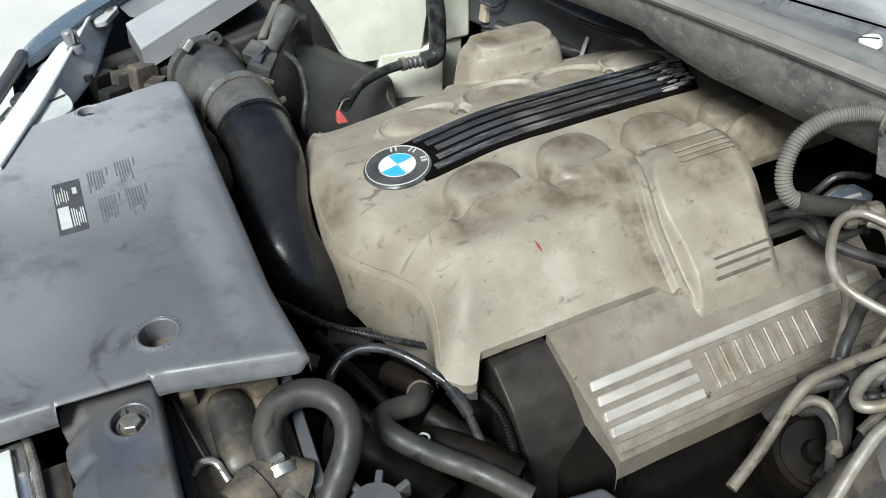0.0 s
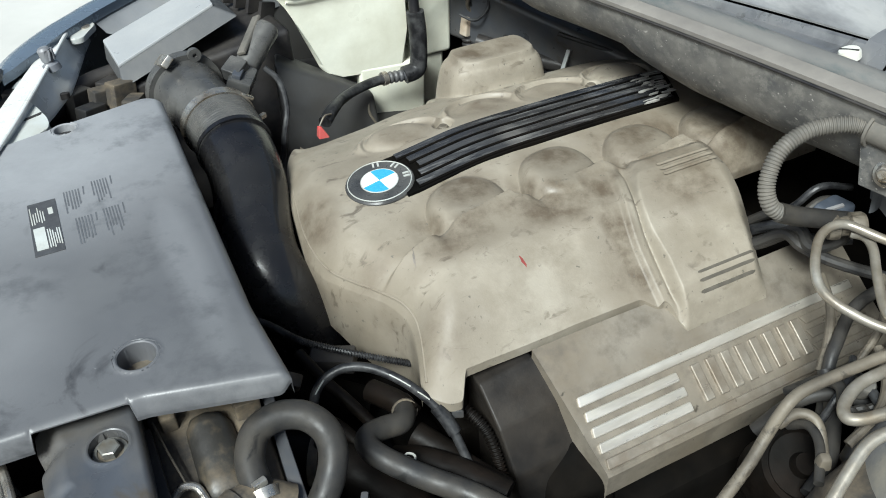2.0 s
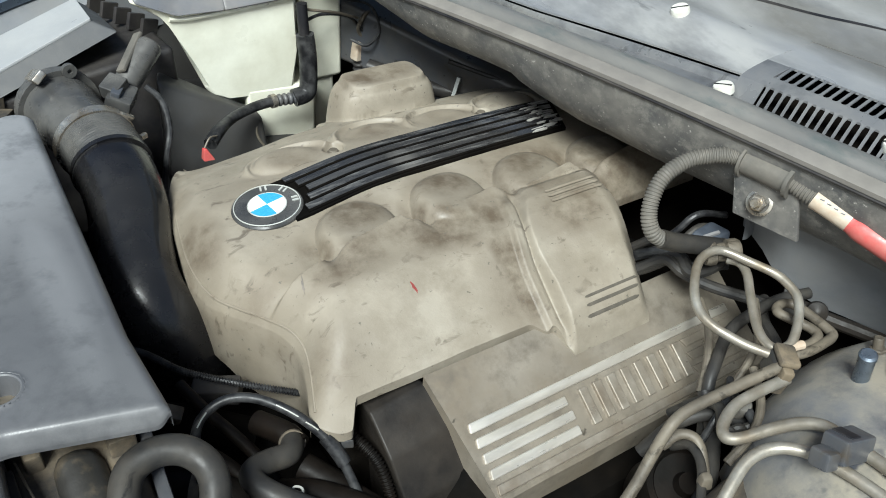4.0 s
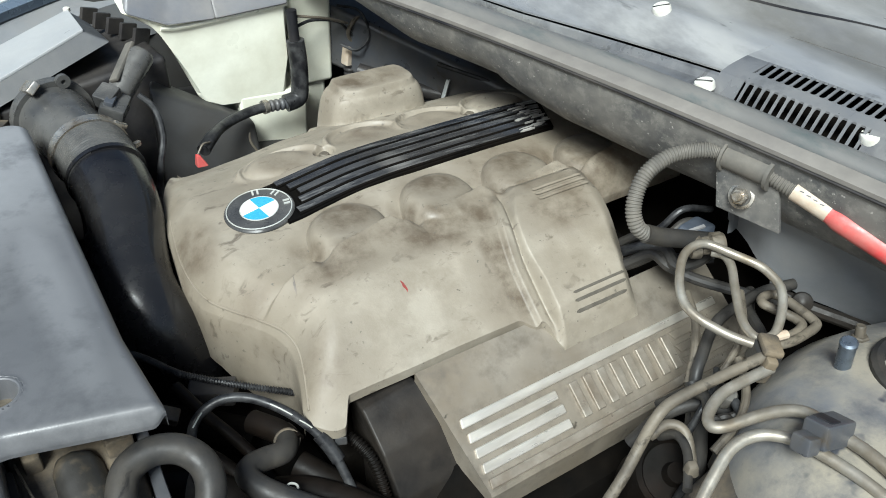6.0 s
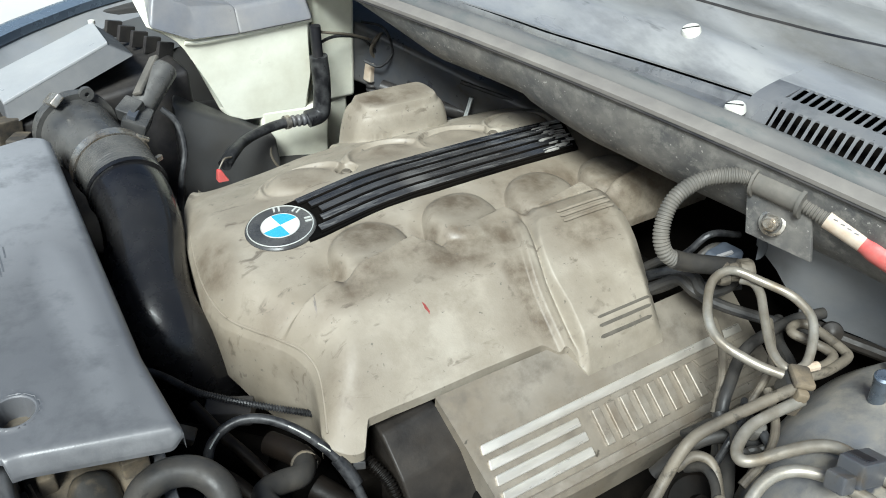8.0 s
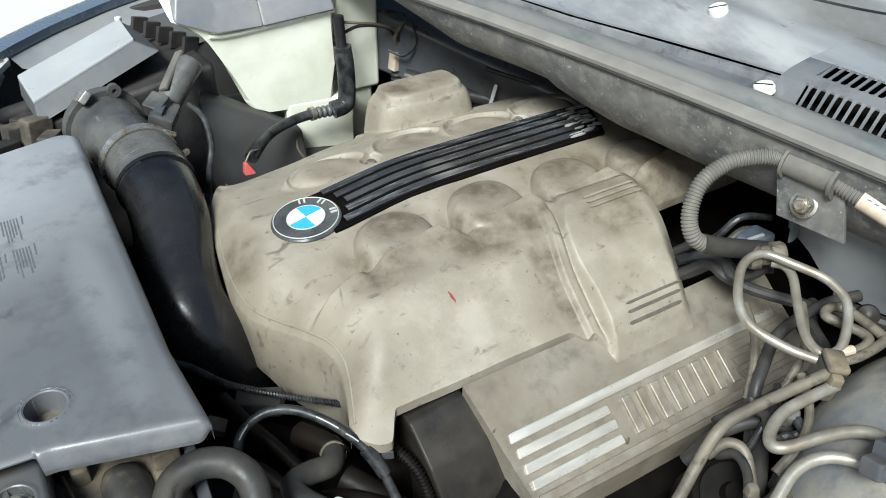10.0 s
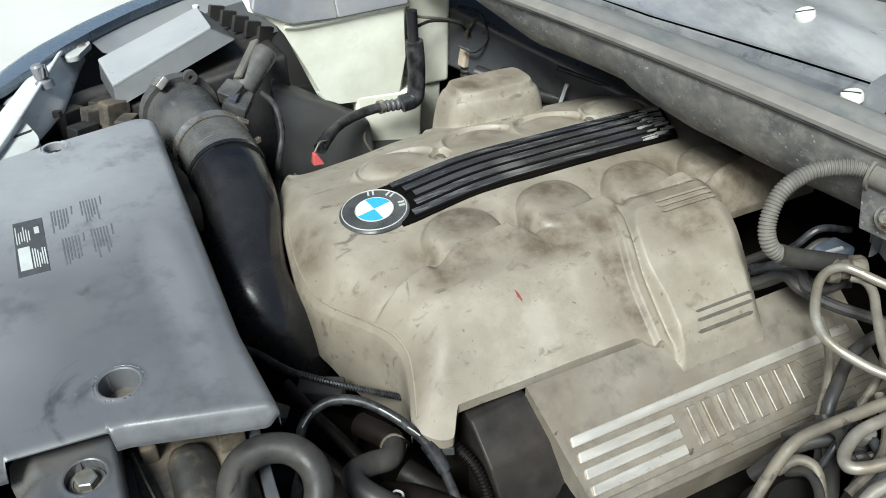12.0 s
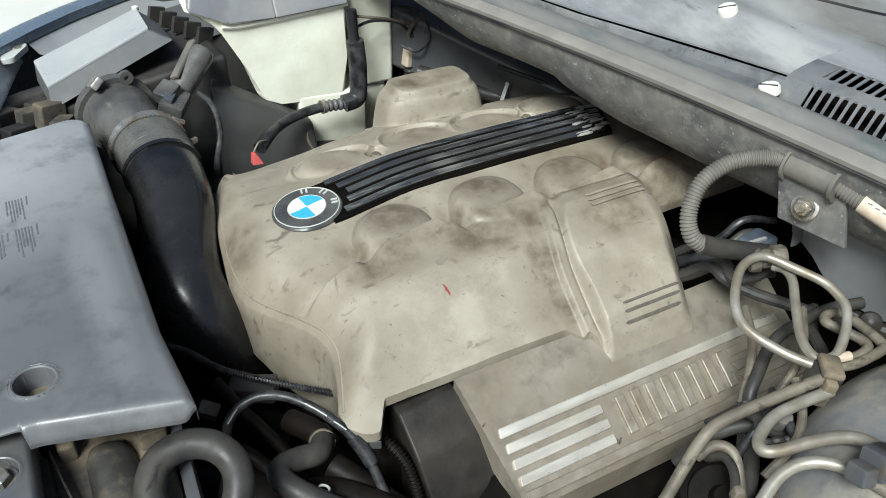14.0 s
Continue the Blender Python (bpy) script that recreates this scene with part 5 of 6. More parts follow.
for k in range(4):
    a = V((0.6811, 0.3306, 1.0654)).lerp(V((0.6901, 0.2956, 1.0569)), 0.2 + 0.19 * k) + V((-0.0068, -0.0030, 0.0066))
    part("line", box((-0.0005, -0.0020, -0.0006), (0.0005, 0.0020, 0.0006), 0, m=pose(*a, 0, -45, 14)), PRINT, con, "unreadable line of print", 0)
part("heatshrink", tube([(0.6896, 0.2985, 1.0574), (0.6975, 0.2680, 1.0500), (0.7060, 0.2350, 1.0420), (0.7160, 0.1960, 1.0320), (0.7250, 0.1600, 1.0230)], lambda u: 0.0100 + 0.0022 * sstep(0.02, 0.12, u), 16, 8), RED, con, "faded red heat shrink")

# ---- near strut tower with brake pipes ----
tower = thing("strut_tower", (0.66, 0.06, 0.5), "dust-covered grey strut tower with an upright stud", "strut tower")
bm = lathe((0, 0, 0), (0, 0, 1), [(0.27, 0), (0.26, 0.25), (0.25, 0.37), (0.236, 0.415), (0.21, 0.447), (0.17, 0.464), (0.11, 0.474), (0.075, 0.477), (0.07, 0.471), (0.0, 0.471)], 72)
bmesh.ops.transform(bm, matrix=Matrix.Translation((0.672, 0.048, 0.5)) @ Matrix.Diagonal((0.96, 0.93, 1, 1)), verts=bm.verts)
part("dome", bm, TOWER, tower)
part("stud", lathe((0.6365, 0.2085, 0.955), (-0.26, 0.0, 1), [(0.0, 0), (0.0072, 0), (0.0072, 0.036), (0.0078, 0.037), (0.0078, 0.0405), (0.006, 0.0425), (0, 0.0425)], 20), STUD, tower, "dark zinc stud")
part("nut", hexhead((0.688, 0.222, 0.948), (0, 0.25, 1), 0.008, 0.012), DUSTPIPE, tower)
part("nut_stud", lathe((0.688, 0.225, 0.957), (0, 0.25, 1), [(0.0048, 0), (0.0048, 0.012), (0.004, 0.0135), (0, 0.0135)], 14), DUSTPIPE, tower)
part("bearing_ring", lathe((0.685, 0.150, 0.962), (0, 0, 1), [(0.056, 0), (0.056, 0.010), (0.052, 0.013), (0.046, 0.013), (0.044, 0.005), (0.0, 0.004)], 40), HOSE, tower, "grey bearing ring")

pip = thing("brake_pipe_loop", (0.61, 0.3, 0.92), "bent bare metal pipe forming a rounded loop", "metal pipe")
part("pipe", tube([(0.61, 0.277, 0.944), (0.596, 0.296, 0.947), (0.588, 0.311, 0.95), (0.582, 0.329, 0.953), (0.582, 0.346, 0.957), (0.591, 0.363, 0.963), (0.611, 0.382, 0.97), (0.627, 0.391, 0.974), (0.642, 0.392, 0.977), (0.655, 0.386, 0.977), (0.667, 0.365, 0.974), (0.68, 0.341, 0.97), (0.682, 0.325, 0.967), (0.679, 0.31, 0.963), (0.668, 0.297, 0.958), (0.651, 0.285, 0.953), (0.635, 0.277, 0.948), (0.624, 0.277, 0.946)], 0.0047, 12, 8), PIPE, pip)
part("pipe", tube([(0.624, 0.277, 0.946), (0.616, 0.283, 0.946), (0.617, 0.296, 0.947), (0.626, 0.3125, 0.950), (0.647, 0.339, 0.957), (0.664, 0.359, 0.962), (0.670, 0.374, 0.964), (0.665, 0.386, 0.963)], 0.0047, 12, 8), PIPE, pip)
part("union", lathe((0.652, 0.405, 0.962), (0.04, -0.025, 0.008), [(0, 0), (0.012, 0), (0.013, 0.004), (0.013, 0.010), (0.010, 0.012), (0.010, 0.02), (0.0135, 0.022), (0.0135, 0.032), (0.011, 0.036), (0, 0.036)], 20), DUSTPIPE, pip, "dusty pipe union")
jb = thing("pipe_junction_clip", (0.61, 0.27, 0.92), "dirt-caked plastic pipe clip", "pipe clip")
part("body", box((-0.013, -0.011, -0.016), (0.013, 0.011, 0.008), 0.004, 3, m=pose(0.612, 0.268, 0.940, 5, 10, -35)), GRIME, jb)
part("jaw", box((-0.010, -0.006, 0.010), (0.010, 0.020, 0.018), 0.003, 2, m=pose(0.606, 0.262, 0.938, 5, 10, -35)), DIRT, jb)
part("jaw", box((-0.016, -0.020, -0.02), (-0.004, -0.010, 0.01), 0.003, 2, m=pose(0.618, 0.262, 0.938, 5, 10, -35)), DIRT, jb)
part("end", tube([(0.622, 0.2765, 0.946), (0.632, 0.274, 0.946), (0.645, 0.271, 0.946)], 0.0045, 10, 4), PAPER, jb, "pale pipe end")

bp = thing("brake_pipes", (0.5, 0.25, 0.86), "dust-coated steel pipes running past the tower", "metal pipe")
part("pipe", tube([(0.602, 0.264, 0.944), (0.570, 0.270, 0.937), (0.530, 0.277, 0.929), (0.500, 0.281, 0.921), (0.482, 0.279, 0.910), (0.466, 0.276, 0.888), (0.446, 0.270, 0.868), (0.41, 0.26, 0.85)], 0.0055, 12, 10), DUSTPIPE, bp)
part("pipe", tube([(0.605, 0.254, 0.936), (0.578, 0.258, 0.933), (0.545, 0.260, 0.929), (0.520, 0.252, 0.925), (0.511, 0.241, 0.925), (0.518, 0.231, 0.93), (0.532, 0.219, 0.944), (0.545, 0.205, 0.958), (0.5525, 0.190, 0.966), (0.5525, 0.172, 0.970), (0.551, 0.150, 0.973), (0.548, 0.118, 0.976), (0.54, 0.05, 0.97)], 0.0055, 12, 10), PIPE, bp, "bare metal pipe")
part("pipe", tube([(0.425, 0.185, 0.92), (0.455, 0.196, 0.936), (0.485, 0.204, 0.950), (0.508, 0.198, 0.957), (0.522, 0.180, 0.962), (0.528, 0.155, 0.965), (0.530, 0.11, 0.968), (0.525, 0.05, 0.965)], 0.0052, 12, 10), PIPE, bp, "bare metal pipe")
part("pipe", tube([(0.618, 0.28, 0.934), (0.651, 0.269, 0.934), (0.680, 0.268, 0.934), (0.696, 0.270, 0.934), (0.7005, 0.276, 0.934), (0.703, 0.294, 0.934), (0.704, 0.312, 0.934), (0.702, 0.322, 0.934), (0.695, 0.327, 0.934), (0.684, 0.327, 0.934), (0.678, 0.321, 0.934), (0.680, 0.311, 0.934), (0.684, 0.30, 0.934), (0.687, 0.288, 0.934), (0.684, 0.278, 0.934), (0.667, 0.274, 0.934), (0.637, 0.278, 0.934)], 0.0050, 12, 8), DUSTPIPE, bp)
part("hose", tube([(0.755, 0.335, 0.918), (0.72, 0.346, 0.915), (0.685, 0.347, 0.913), (0.652, 0.345, 0.910), (0.628, 0.338, 0.905), (0.604, 0.325, 0.897), (0.588, 0.316, 0.888), (0.577, 0.305, 0.87), (0.565, 0.29, 0.84)], 0.0062, 14, 8), HOSE, bp, "dusty grey hose")
part("hose", tube([(0.575, 0.31, 0.885), (0.565, 0.288, 0.87), (0.545, 0.265, 0.86), (0.52, 0.245, 0.85), (0.49, 0.235, 0.84)], 0.0075, 12, 8), HOSE, bp, "dusty grey hose")
for pts, r, m in ((((0.655, 0.395, 0.905), (0.632, 0.362, 0.902), (0.605, 0.335, 0.892), (0.582, 0.318, 0.872)), 0.0046, DUSTPIPE),
                  (((0.690, 0.355, 0.920), (0.655, 0.322, 0.918), (0.628, 0.305, 0.912), (0.598, 0.296, 0.895), (0.572, 0.292, 0.868)), 0.0040, DUSTPIPE),
                  (((0.720, 0.362, 0.905), (0.690, 0.338, 0.905), (0.664, 0.305, 0.912), (0.640, 0.288, 0.915)), 0.0058, HOSE),
                  (((0.600, 0.285, 0.925), (0.585, 0.262, 0.918), (0.566, 0.246, 0.912), (0.545, 0.238, 0.905), (0.520, 0.236, 0.89)), 0.0042, DUSTPIPE),
                  (((0.595, 0.300, 0.90), (0.570, 0.283, 0.905), (0.548, 0.275, 0.895), (0.53, 0.272, 0.87)), 0.0036, CABLE)):
    part("line", tube(pts, r, 10, 8), m, bp, "dusty thin line")
pc = thing("pipe_retaining_clip", (0.53, 0.165, 0.95), "grey plastic pipe retaining clip", "pipe clip")
part("body", box((-0.011, -0.0115, -0.012), (0.026, 0.0115, 0.010), 0.003, 2, m=pose(0.531, 0.163, 0.982, -18, 14, -8)), GREYBAR, pc)
part("window", box((-0.004, -0.009, 0.010), (0.008, 0.009, 0.0128), 0.0006, 1, m=pose(0.531, 0.163, 0.980, -18, 14, -8)), BLACK, pc)
part("tongue", box((-0.026, -0.009, -0.014), (-0.010, 0.009, 0.002), 0.003, 2, m=pose(0.531, 0.163, 0.980, -18, 14, -8)), GREYBAR, pc)

cb = thing("cable_bundle", (0.66, 0.42, 0.9), "grey taped wires running behind the engine cover", "cables")
for k, pts in enumerate((((0.60, 0.50, 0.88), (0.64, 0.468, 0.905), (0.657, 0.45, 0.925), (0.66, 0.436, 0.932), (0.655, 0.418, 0.928), (0.675, 0.41, 0.93), (0.70, 0.41, 0.935)),
                          ((0.60, 0.51, 0.88), (0.63, 0.475, 0.90), (0.650, 0.45, 0.925), (0.652, 0.425, 0.924), (0.668, 0.40, 0.917), (0.70, 0.365, 0.91), (0.735, 0.335, 0.90)),
                          ((0.61, 0.53, 0.87), (0.655, 0.465, 0.925), (0.662, 0.44, 0.925), (0.68, 0.42, 0.925), (0.70, 0.405, 0.93)),
                          ((0.60, 0.50, 0.87), (0.640, 0.47, 0.905), (0.664, 0.452, 0.935), (0.690, 0.448, 0.955), (0.715, 0.445, 0.95)),
                          ((0.62, 0.53, 0.87), (0.664, 0.475, 0.935), (0.662, 0.455, 0.93), (0.665, 0.435, 0.925)),
                          ((0.63, 0.53, 0.88), (0.675, 0.475, 0.93), (0.70, 0.46, 0.962), (0.74, 0.45, 0.955)))):
    part("wire", tube(pts, (0.0075, 0.0062, 0.006, 0.0042, 0.0055, 0.004)[k], 10, 8), (HOSE, HOSE, CABLE, HOSE, HOSE, CABLE)[k], cb)
tg = thing("wire_tag", (0.69, 0.43, 0.93), "creased blue-grey tag wrapped on a wire", "tag")
part("sleeve", block([(0.672, 0.446, 0.938), (0.676, 0.423, 0.938), (0.712, 0.418, 0.942), (0.705, 0.444, 0.942), (0.680, 0.446, 0.957), (0.682, 0.426, 0.955), (0.716, 0.421, 0.960), (0.708, 0.446, 0.962)], 0.004, 2), TAG, tg)
part("bar", block([(0.681, 0.429, 0.9555), (0.7, 0.425, 0.958), (0.7, 0.428, 0.959), (0.681, 0.432, 0.9565), (0.681, 0.429, 0.958), (0.7, 0.425, 0.9605), (0.7, 0.428, 0.9615), (0.681, 0.432, 0.959)], 0), LID, tg, "pale unreadable bar", 0)

jk = thing("lower_pump_clutter", (0.55, 0.27, 0.80), "dusty alloy pump parts and pale clip below the pipes", "engine part")
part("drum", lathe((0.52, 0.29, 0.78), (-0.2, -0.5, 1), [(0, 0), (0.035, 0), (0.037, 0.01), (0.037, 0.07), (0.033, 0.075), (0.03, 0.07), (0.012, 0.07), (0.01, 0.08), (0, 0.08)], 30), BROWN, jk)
part("cap", lathe((0.574, 0.272, 0.895), (-0.3, -0.4, 1), [(0, 0), (0.009, 0), (0.009, 0.016), (0.007, 0.019), (0, 0.019)], 20), CONDUIT, jk, "dusty plastic cap")
part("knob", block([(0.466, 0.223, 0.90), (0.478, 0.218, 0.90), (0.484, 0.229, 0.90), (0.472, 0.234, 0.90), (0.468, 0.224, 0.914), (0.477, 0.220, 0.914), (0.481, 0.228, 0.914), (0.473, 0.232, 0.914)], 0.003, 2), DUSTPIPE, jk, "dusty ochre knob")
for pts, r, m in ((((0.50, 0.31, 0.84), (0.53, 0.30, 0.875), (0.56, 0.285, 0.885), (0.585, 0.262, 0.88)), 0.007, HOSE),
                  (((0.545, 0.32, 0.86), (0.555, 0.30, 0.89), (0.552, 0.278, 0.905), (0.54, 0.262, 0.90)), 0.0055, HOSE),
                  (((0.50, 0.235, 0.87), (0.512, 0.262, 0.893), (0.506, 0.278, 0.895), (0.492, 0.285, 0.88)), 0.005, DUSTPIPE),
                  (((0.46, 0.215, 0.90), (0.486, 0.240, 0.905), (0.498, 0.262, 0.90), (0.50, 0.28, 0.88)), 0.0042, HOSE),
                  (((0.60, 0.30, 0.87), (0.585, 0.285, 0.895), (0.572, 0.262, 0.905), (0.562, 0.24, 0.905)), 0.0048, CABLE)):
    part("hose", tube(pts, r, 12, 8), m, jk)
part("casting", block([(0.47, 0.14, 0.80), (0.60, 0.16, 0.80), (0.60, 0.25, 0.80), (0.47, 0.24, 0.80), (0.475, 0.145, 0.915), (0.59, 0.165, 0.925), (0.58, 0.235, 0.90), (0.475, 0.225, 0.88)], 0.012, 3), DIRT, jk)
for k in range(5):
    x = 0.535 + 0.011 * k
    part("fin", tube([(x, 0.262 - 0.004 * k, 0.895), (x + 0.008, 0.257 - 0.004 * k, 0.9), (x + 0.014, 0.252 - 0.004 * k, 0.893)], 0.004, 8, 4), HOSE, jk)

# ---- hoses in front of the engine ----
hl = thing("looped_coolant_hose", (0.09, 0.43, 0.87), "looped grey rubber hose with a bright spring clamp", "hose")
part("hose", tube([(0.060, 0.404, 0.912), (0.0585, 0.420, 0.918), (0.0605, 0.438, 0.925), (0.072, 0.455, 0.932), (0.092, 0.459, 0.936), (0.112, 0.452, 0.934), (0.124, 0.437, 0.927), (0.1245, 0.420, 0.918), (0.115, 0.404, 0.906), (0.099, 0.391, 0.892), (0.082, 0.378, 0.878), (0.06, 0.36, 0.86)], 0.0125, 18, 10), HOSE, hl)
part("spigot", tube([(0.0605, 0.408, 0.914), (0.062, 0.395, 0.905), (0.066, 0.38, 0.893)], 0.0085, 14, 6), DIRT, hl)
part("clamp", tube([(0.0602, 0.4105, 0.9150), (0.0606, 0.4025, 0.9110)], 0.0142, 22, 2), STEEL, hl, "bright spring clamp")
part("clamp_tab", box((-0.006, -0.003, 0.012), (0.006, 0.003, 0.018), 0.001, m=pose(0.0606, 0.406, 0.913, -10, 0, 15)), STEEL, hl)

hm = thing("lower_coolant_hose", (0.19, 0.43, 0.82), "dark grey rubber hose with a sharp bend and clamp", "hose")
part("hose", tube([(0.222, 0.505, 0.835), (0.217, 0.485, 0.846), (0.206, 0.470, 0.852), (0.188, 0.468, 0.856), (0.172, 0.464, 0.860), (0.165, 0.455, 0.861), (0.168, 0.442, 0.860), (0.180, 0.424, 0.857), (0.200, 0.400, 0.853), (0.228, 0.370, 0.848), (0.255, 0.335, 0.84)], 0.0112, 16, 10), HOSE, hm)
part("clamp", tube([(0.2195, 0.496, 0.840), (0.2165, 0.484, 0.8465)], 0.0128, 18, 2), DIRT, hm, "dusty clamp")
tc = thing("printed_cable", (0.18, 0.5, 0.82), "thin black cable with pale unreadable print and a plug", "cable")
part("cable", tube([(0.132, 0.50, 0.82), (0.133, 0.506, 0.855), (0.139, 0.513, 0.882), (0.153, 0.517, 0.895), (0.174, 0.515, 0.901), (0.196, 0.503, 0.899), (0.217, 0.482, 0.890), (0.232, 0.463, 0.877), (0.241, 0.448, 0.864), (0.246, 0.432, 0.846), (0.25, 0.41, 0.82)], 0.0046, 12, 10), CABLE, tc)
for a, b in (((0.139, 0.510, 0.887), (0.150, 0.5135, 0.8975)), ((0.206, 0.490, 0.8985), (0.220, 0.474, 0.8905)), ((0.224, 0.468, 0.8870), (0.232, 0.459, 0.8805))):
    part("print", tube([a, (V(a) + V(b)) / 2 + V((0, 0, 0.0006)), b], 0.0007, 6, 4), PALEBRK, tc, "pale unreadable print")
part("plug", tube([(0.237, 0.456, 0.871), (0.2425, 0.445, 0.860), (0.246, 0.436, 0.850)], 0.0068, 12, 4), CABLE, tc)
part("plug_clip", box((-0.006, -0.010, -0.004), (0.006, 0.010, 0.004), 0.0015, m=pose(0.257, 0.452, 0.858, -30, 0, -25)), HOSE, tc)
ct = thing("thin_corrugated_sleeve", (0.17, 0.6, 0.84), "thin black corrugated wire sleeve", "cable")
part("sleeve", tube([(0.120, 0.69, 0.845), (0.137, 0.655, 0.855), (0.157, 0.616, 0.857), (0.178, 0.592, 0.857), (0.20, 0.573, 0.855), (0.228, 0.558, 0.846), (0.262, 0.545, 0.832)], 0.0033, 10, 10, 0.0011, 0.0028), CABLE, ct)
sc = thing("spiral_sleeve", (0.27, 0.43, 0.8), "brown-dusted corrugated wire sleeve", "cable")
part("sleeve", tube([(0.262, 0.470, 0.85), (0.272, 0.452, 0.845), (0.279, 0.435, 0.835), (0.281, 0.42, 0.82), (0.279, 0.40, 0.80)], 0.0052, 10, 10, 0.0018, 0.0036), BROWN, sc)

low = thing("front_engine_pipes", (0.16, 0.5, 0.75), "brown metal pipes and hoses deep below, darkened for the shade there", "engine part")
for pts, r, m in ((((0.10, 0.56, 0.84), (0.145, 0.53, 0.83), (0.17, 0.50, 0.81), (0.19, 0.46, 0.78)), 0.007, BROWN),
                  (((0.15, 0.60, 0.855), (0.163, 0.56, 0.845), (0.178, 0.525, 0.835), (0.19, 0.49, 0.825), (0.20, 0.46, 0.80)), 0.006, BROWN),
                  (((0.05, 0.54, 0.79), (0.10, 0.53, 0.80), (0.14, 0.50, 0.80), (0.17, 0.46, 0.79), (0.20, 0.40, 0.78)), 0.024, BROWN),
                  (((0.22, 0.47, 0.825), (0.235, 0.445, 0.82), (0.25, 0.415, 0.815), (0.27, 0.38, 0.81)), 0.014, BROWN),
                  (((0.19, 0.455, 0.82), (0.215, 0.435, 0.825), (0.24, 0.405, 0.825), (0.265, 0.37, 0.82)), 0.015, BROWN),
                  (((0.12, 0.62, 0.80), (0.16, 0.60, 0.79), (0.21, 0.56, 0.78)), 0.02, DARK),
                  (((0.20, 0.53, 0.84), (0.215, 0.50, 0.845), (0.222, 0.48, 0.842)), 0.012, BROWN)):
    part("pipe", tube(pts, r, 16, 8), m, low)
part("connector", box((-0.010, -0.008, -0.006), (0.010, 0.008, 0.006), 0.002, m=pose(0.135, 0.585, 0.835, 10, 20, -30)), DIRT, low, "small dirty connector")
part("band", tube([(0.125, 0.508, 0.802), (0.133, 0.503, 0.802)], 0.0262, 20, 2), DIRT, low)
part("wire_ring", tube([(0.188, 0.430, 0.848), (0.194, 0.432, 0.855), (0.2, 0.428, 0.853), (0.196, 0.422, 0.848), (0.190, 0.418, 0.84)], 0.0012, 6, 8), PALEBRK, low, "small bright wire clip")
part("plate", block([(0.155, 0.60, 0.82), (0.20, 0.575, 0.82), (0.215, 0.60, 0.82), (0.17, 0.625, 0.82), (0.158, 0.60, 0.838), (0.20, 0.577, 0.838), (0.213, 0.60, 0.838), (0.17, 0.622, 0.838)], 0.003), BLACK, low)
# plain near-black boxes added to fill the bay and stop light leaking in
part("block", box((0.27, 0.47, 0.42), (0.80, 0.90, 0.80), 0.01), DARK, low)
part("engine_gap_filler", box((0.11, 0.50, 0.42), (0.27, 1.0, 0.76), 0.01), DARK, low)
part("under_lid_filler", box((-0.19, 0.53, 0.42), (0.085, 0.93, 0.955), 0.01), DARK, low)
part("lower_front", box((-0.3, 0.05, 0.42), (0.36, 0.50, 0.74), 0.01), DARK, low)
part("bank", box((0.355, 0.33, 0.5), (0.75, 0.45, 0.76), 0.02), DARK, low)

# ---- dirty thermostat corner, below the grey cover ----
th2 = thing("radiator_corner", (0.03, 0.45, 0.8), "dirt-caked radiator end tank and hose neck", "radiator part")
part("end_tank", block([(-0.006, 0.36, 0.78), (0.088, 0.36, 0.78), (0.092, 0.53, 0.80), (-0.006, 0.54, 0.80), (-0.006, 0.38, 0.90), (0.080, 0.372, 0.89), (0.088, 0.512, 0.918), (-0.006, 0.528, 0.925)], 0.006, 2), DIRT, th2)
part("plate", block([(0.082, 0.38, 0.80), (0.098, 0.38, 0.80), (0.104, 0.51, 0.82), (0.092, 0.51, 0.82), (0.080, 0.39, 0.90), (0.092, 0.39, 0.90), (0.1, 0.505, 0.922), (0.09, 0.505, 0.922)], 0.002), GREYBAR, th2)
part("bulge", block([(0.016, 0.412, 0.86), (0.064, 0.410, 0.86), (0.062, 0.512, 0.87), (0.020, 0.515, 0.87), (0.018, 0.420, 0.922), (0.060, 0.418, 0.917), (0.058, 0.500, 0.934), (0.022, 0.503, 0.938)], 0.017, 6), GRIME, th2, "rounded grimy moulding")
part("lug", box((0.064, 0.488, 0.90), (0.086, 0.506, 0.932), 0.002), DIRT, th2)
part("lug", box((0.004, 0.500, 0.91), (0.018, 0.514, 0.936), 0.003), DIRT, th2)
part("spring_wire", tube([(-0.001, 0.502, 0.936), (0.003, 0.475, 0.930), (0.008, 0.448, 0.922), (0.010, 0.440, 0.918)], 0.0010, 8, 6), DUSTPIPE, th2, "thin dull wire")
part("spring_wire", tube([(-0.004, 0.436, 0.915), (0.006, 0.438, 0.922), (0.016, 0.434, 0.920), (0.021, 0.42, 0.91)], 0.0034, 10, 6), STEEL, th2, "bent bright clip")
part("hose_neck", tube([(0.020, 0.395, 0.905), (0.040, 0.405, 0.908), (0.058, 0.408, 0.905), (0.078, 0.400, 0.895)], 0.019, 20, 8), DIRT, th2)
part("band", tube([(0.036, 0.403, 0.9075), (0.043, 0.406, 0.908)], 0.0212, 22, 2), DIRT, th2)
part("slot", box((-0.012, 0.40, 0.86), (-0.004, 0.50, 0.9335), 0.001), BLACK, th2)
part("side_wall", block([(-0.115, 0.36, 0.80), (-0.086, 0.36, 0.80), (-0.086, 0.49, 0.80), (-0.115, 0.49, 0.80), (-0.112, 0.36, 0.91), (-0.090, 0.36, 0.91), (-0.090, 0.488, 0.925), (-0.112, 0.488, 0.925)], 0.003), DIRT, th2)

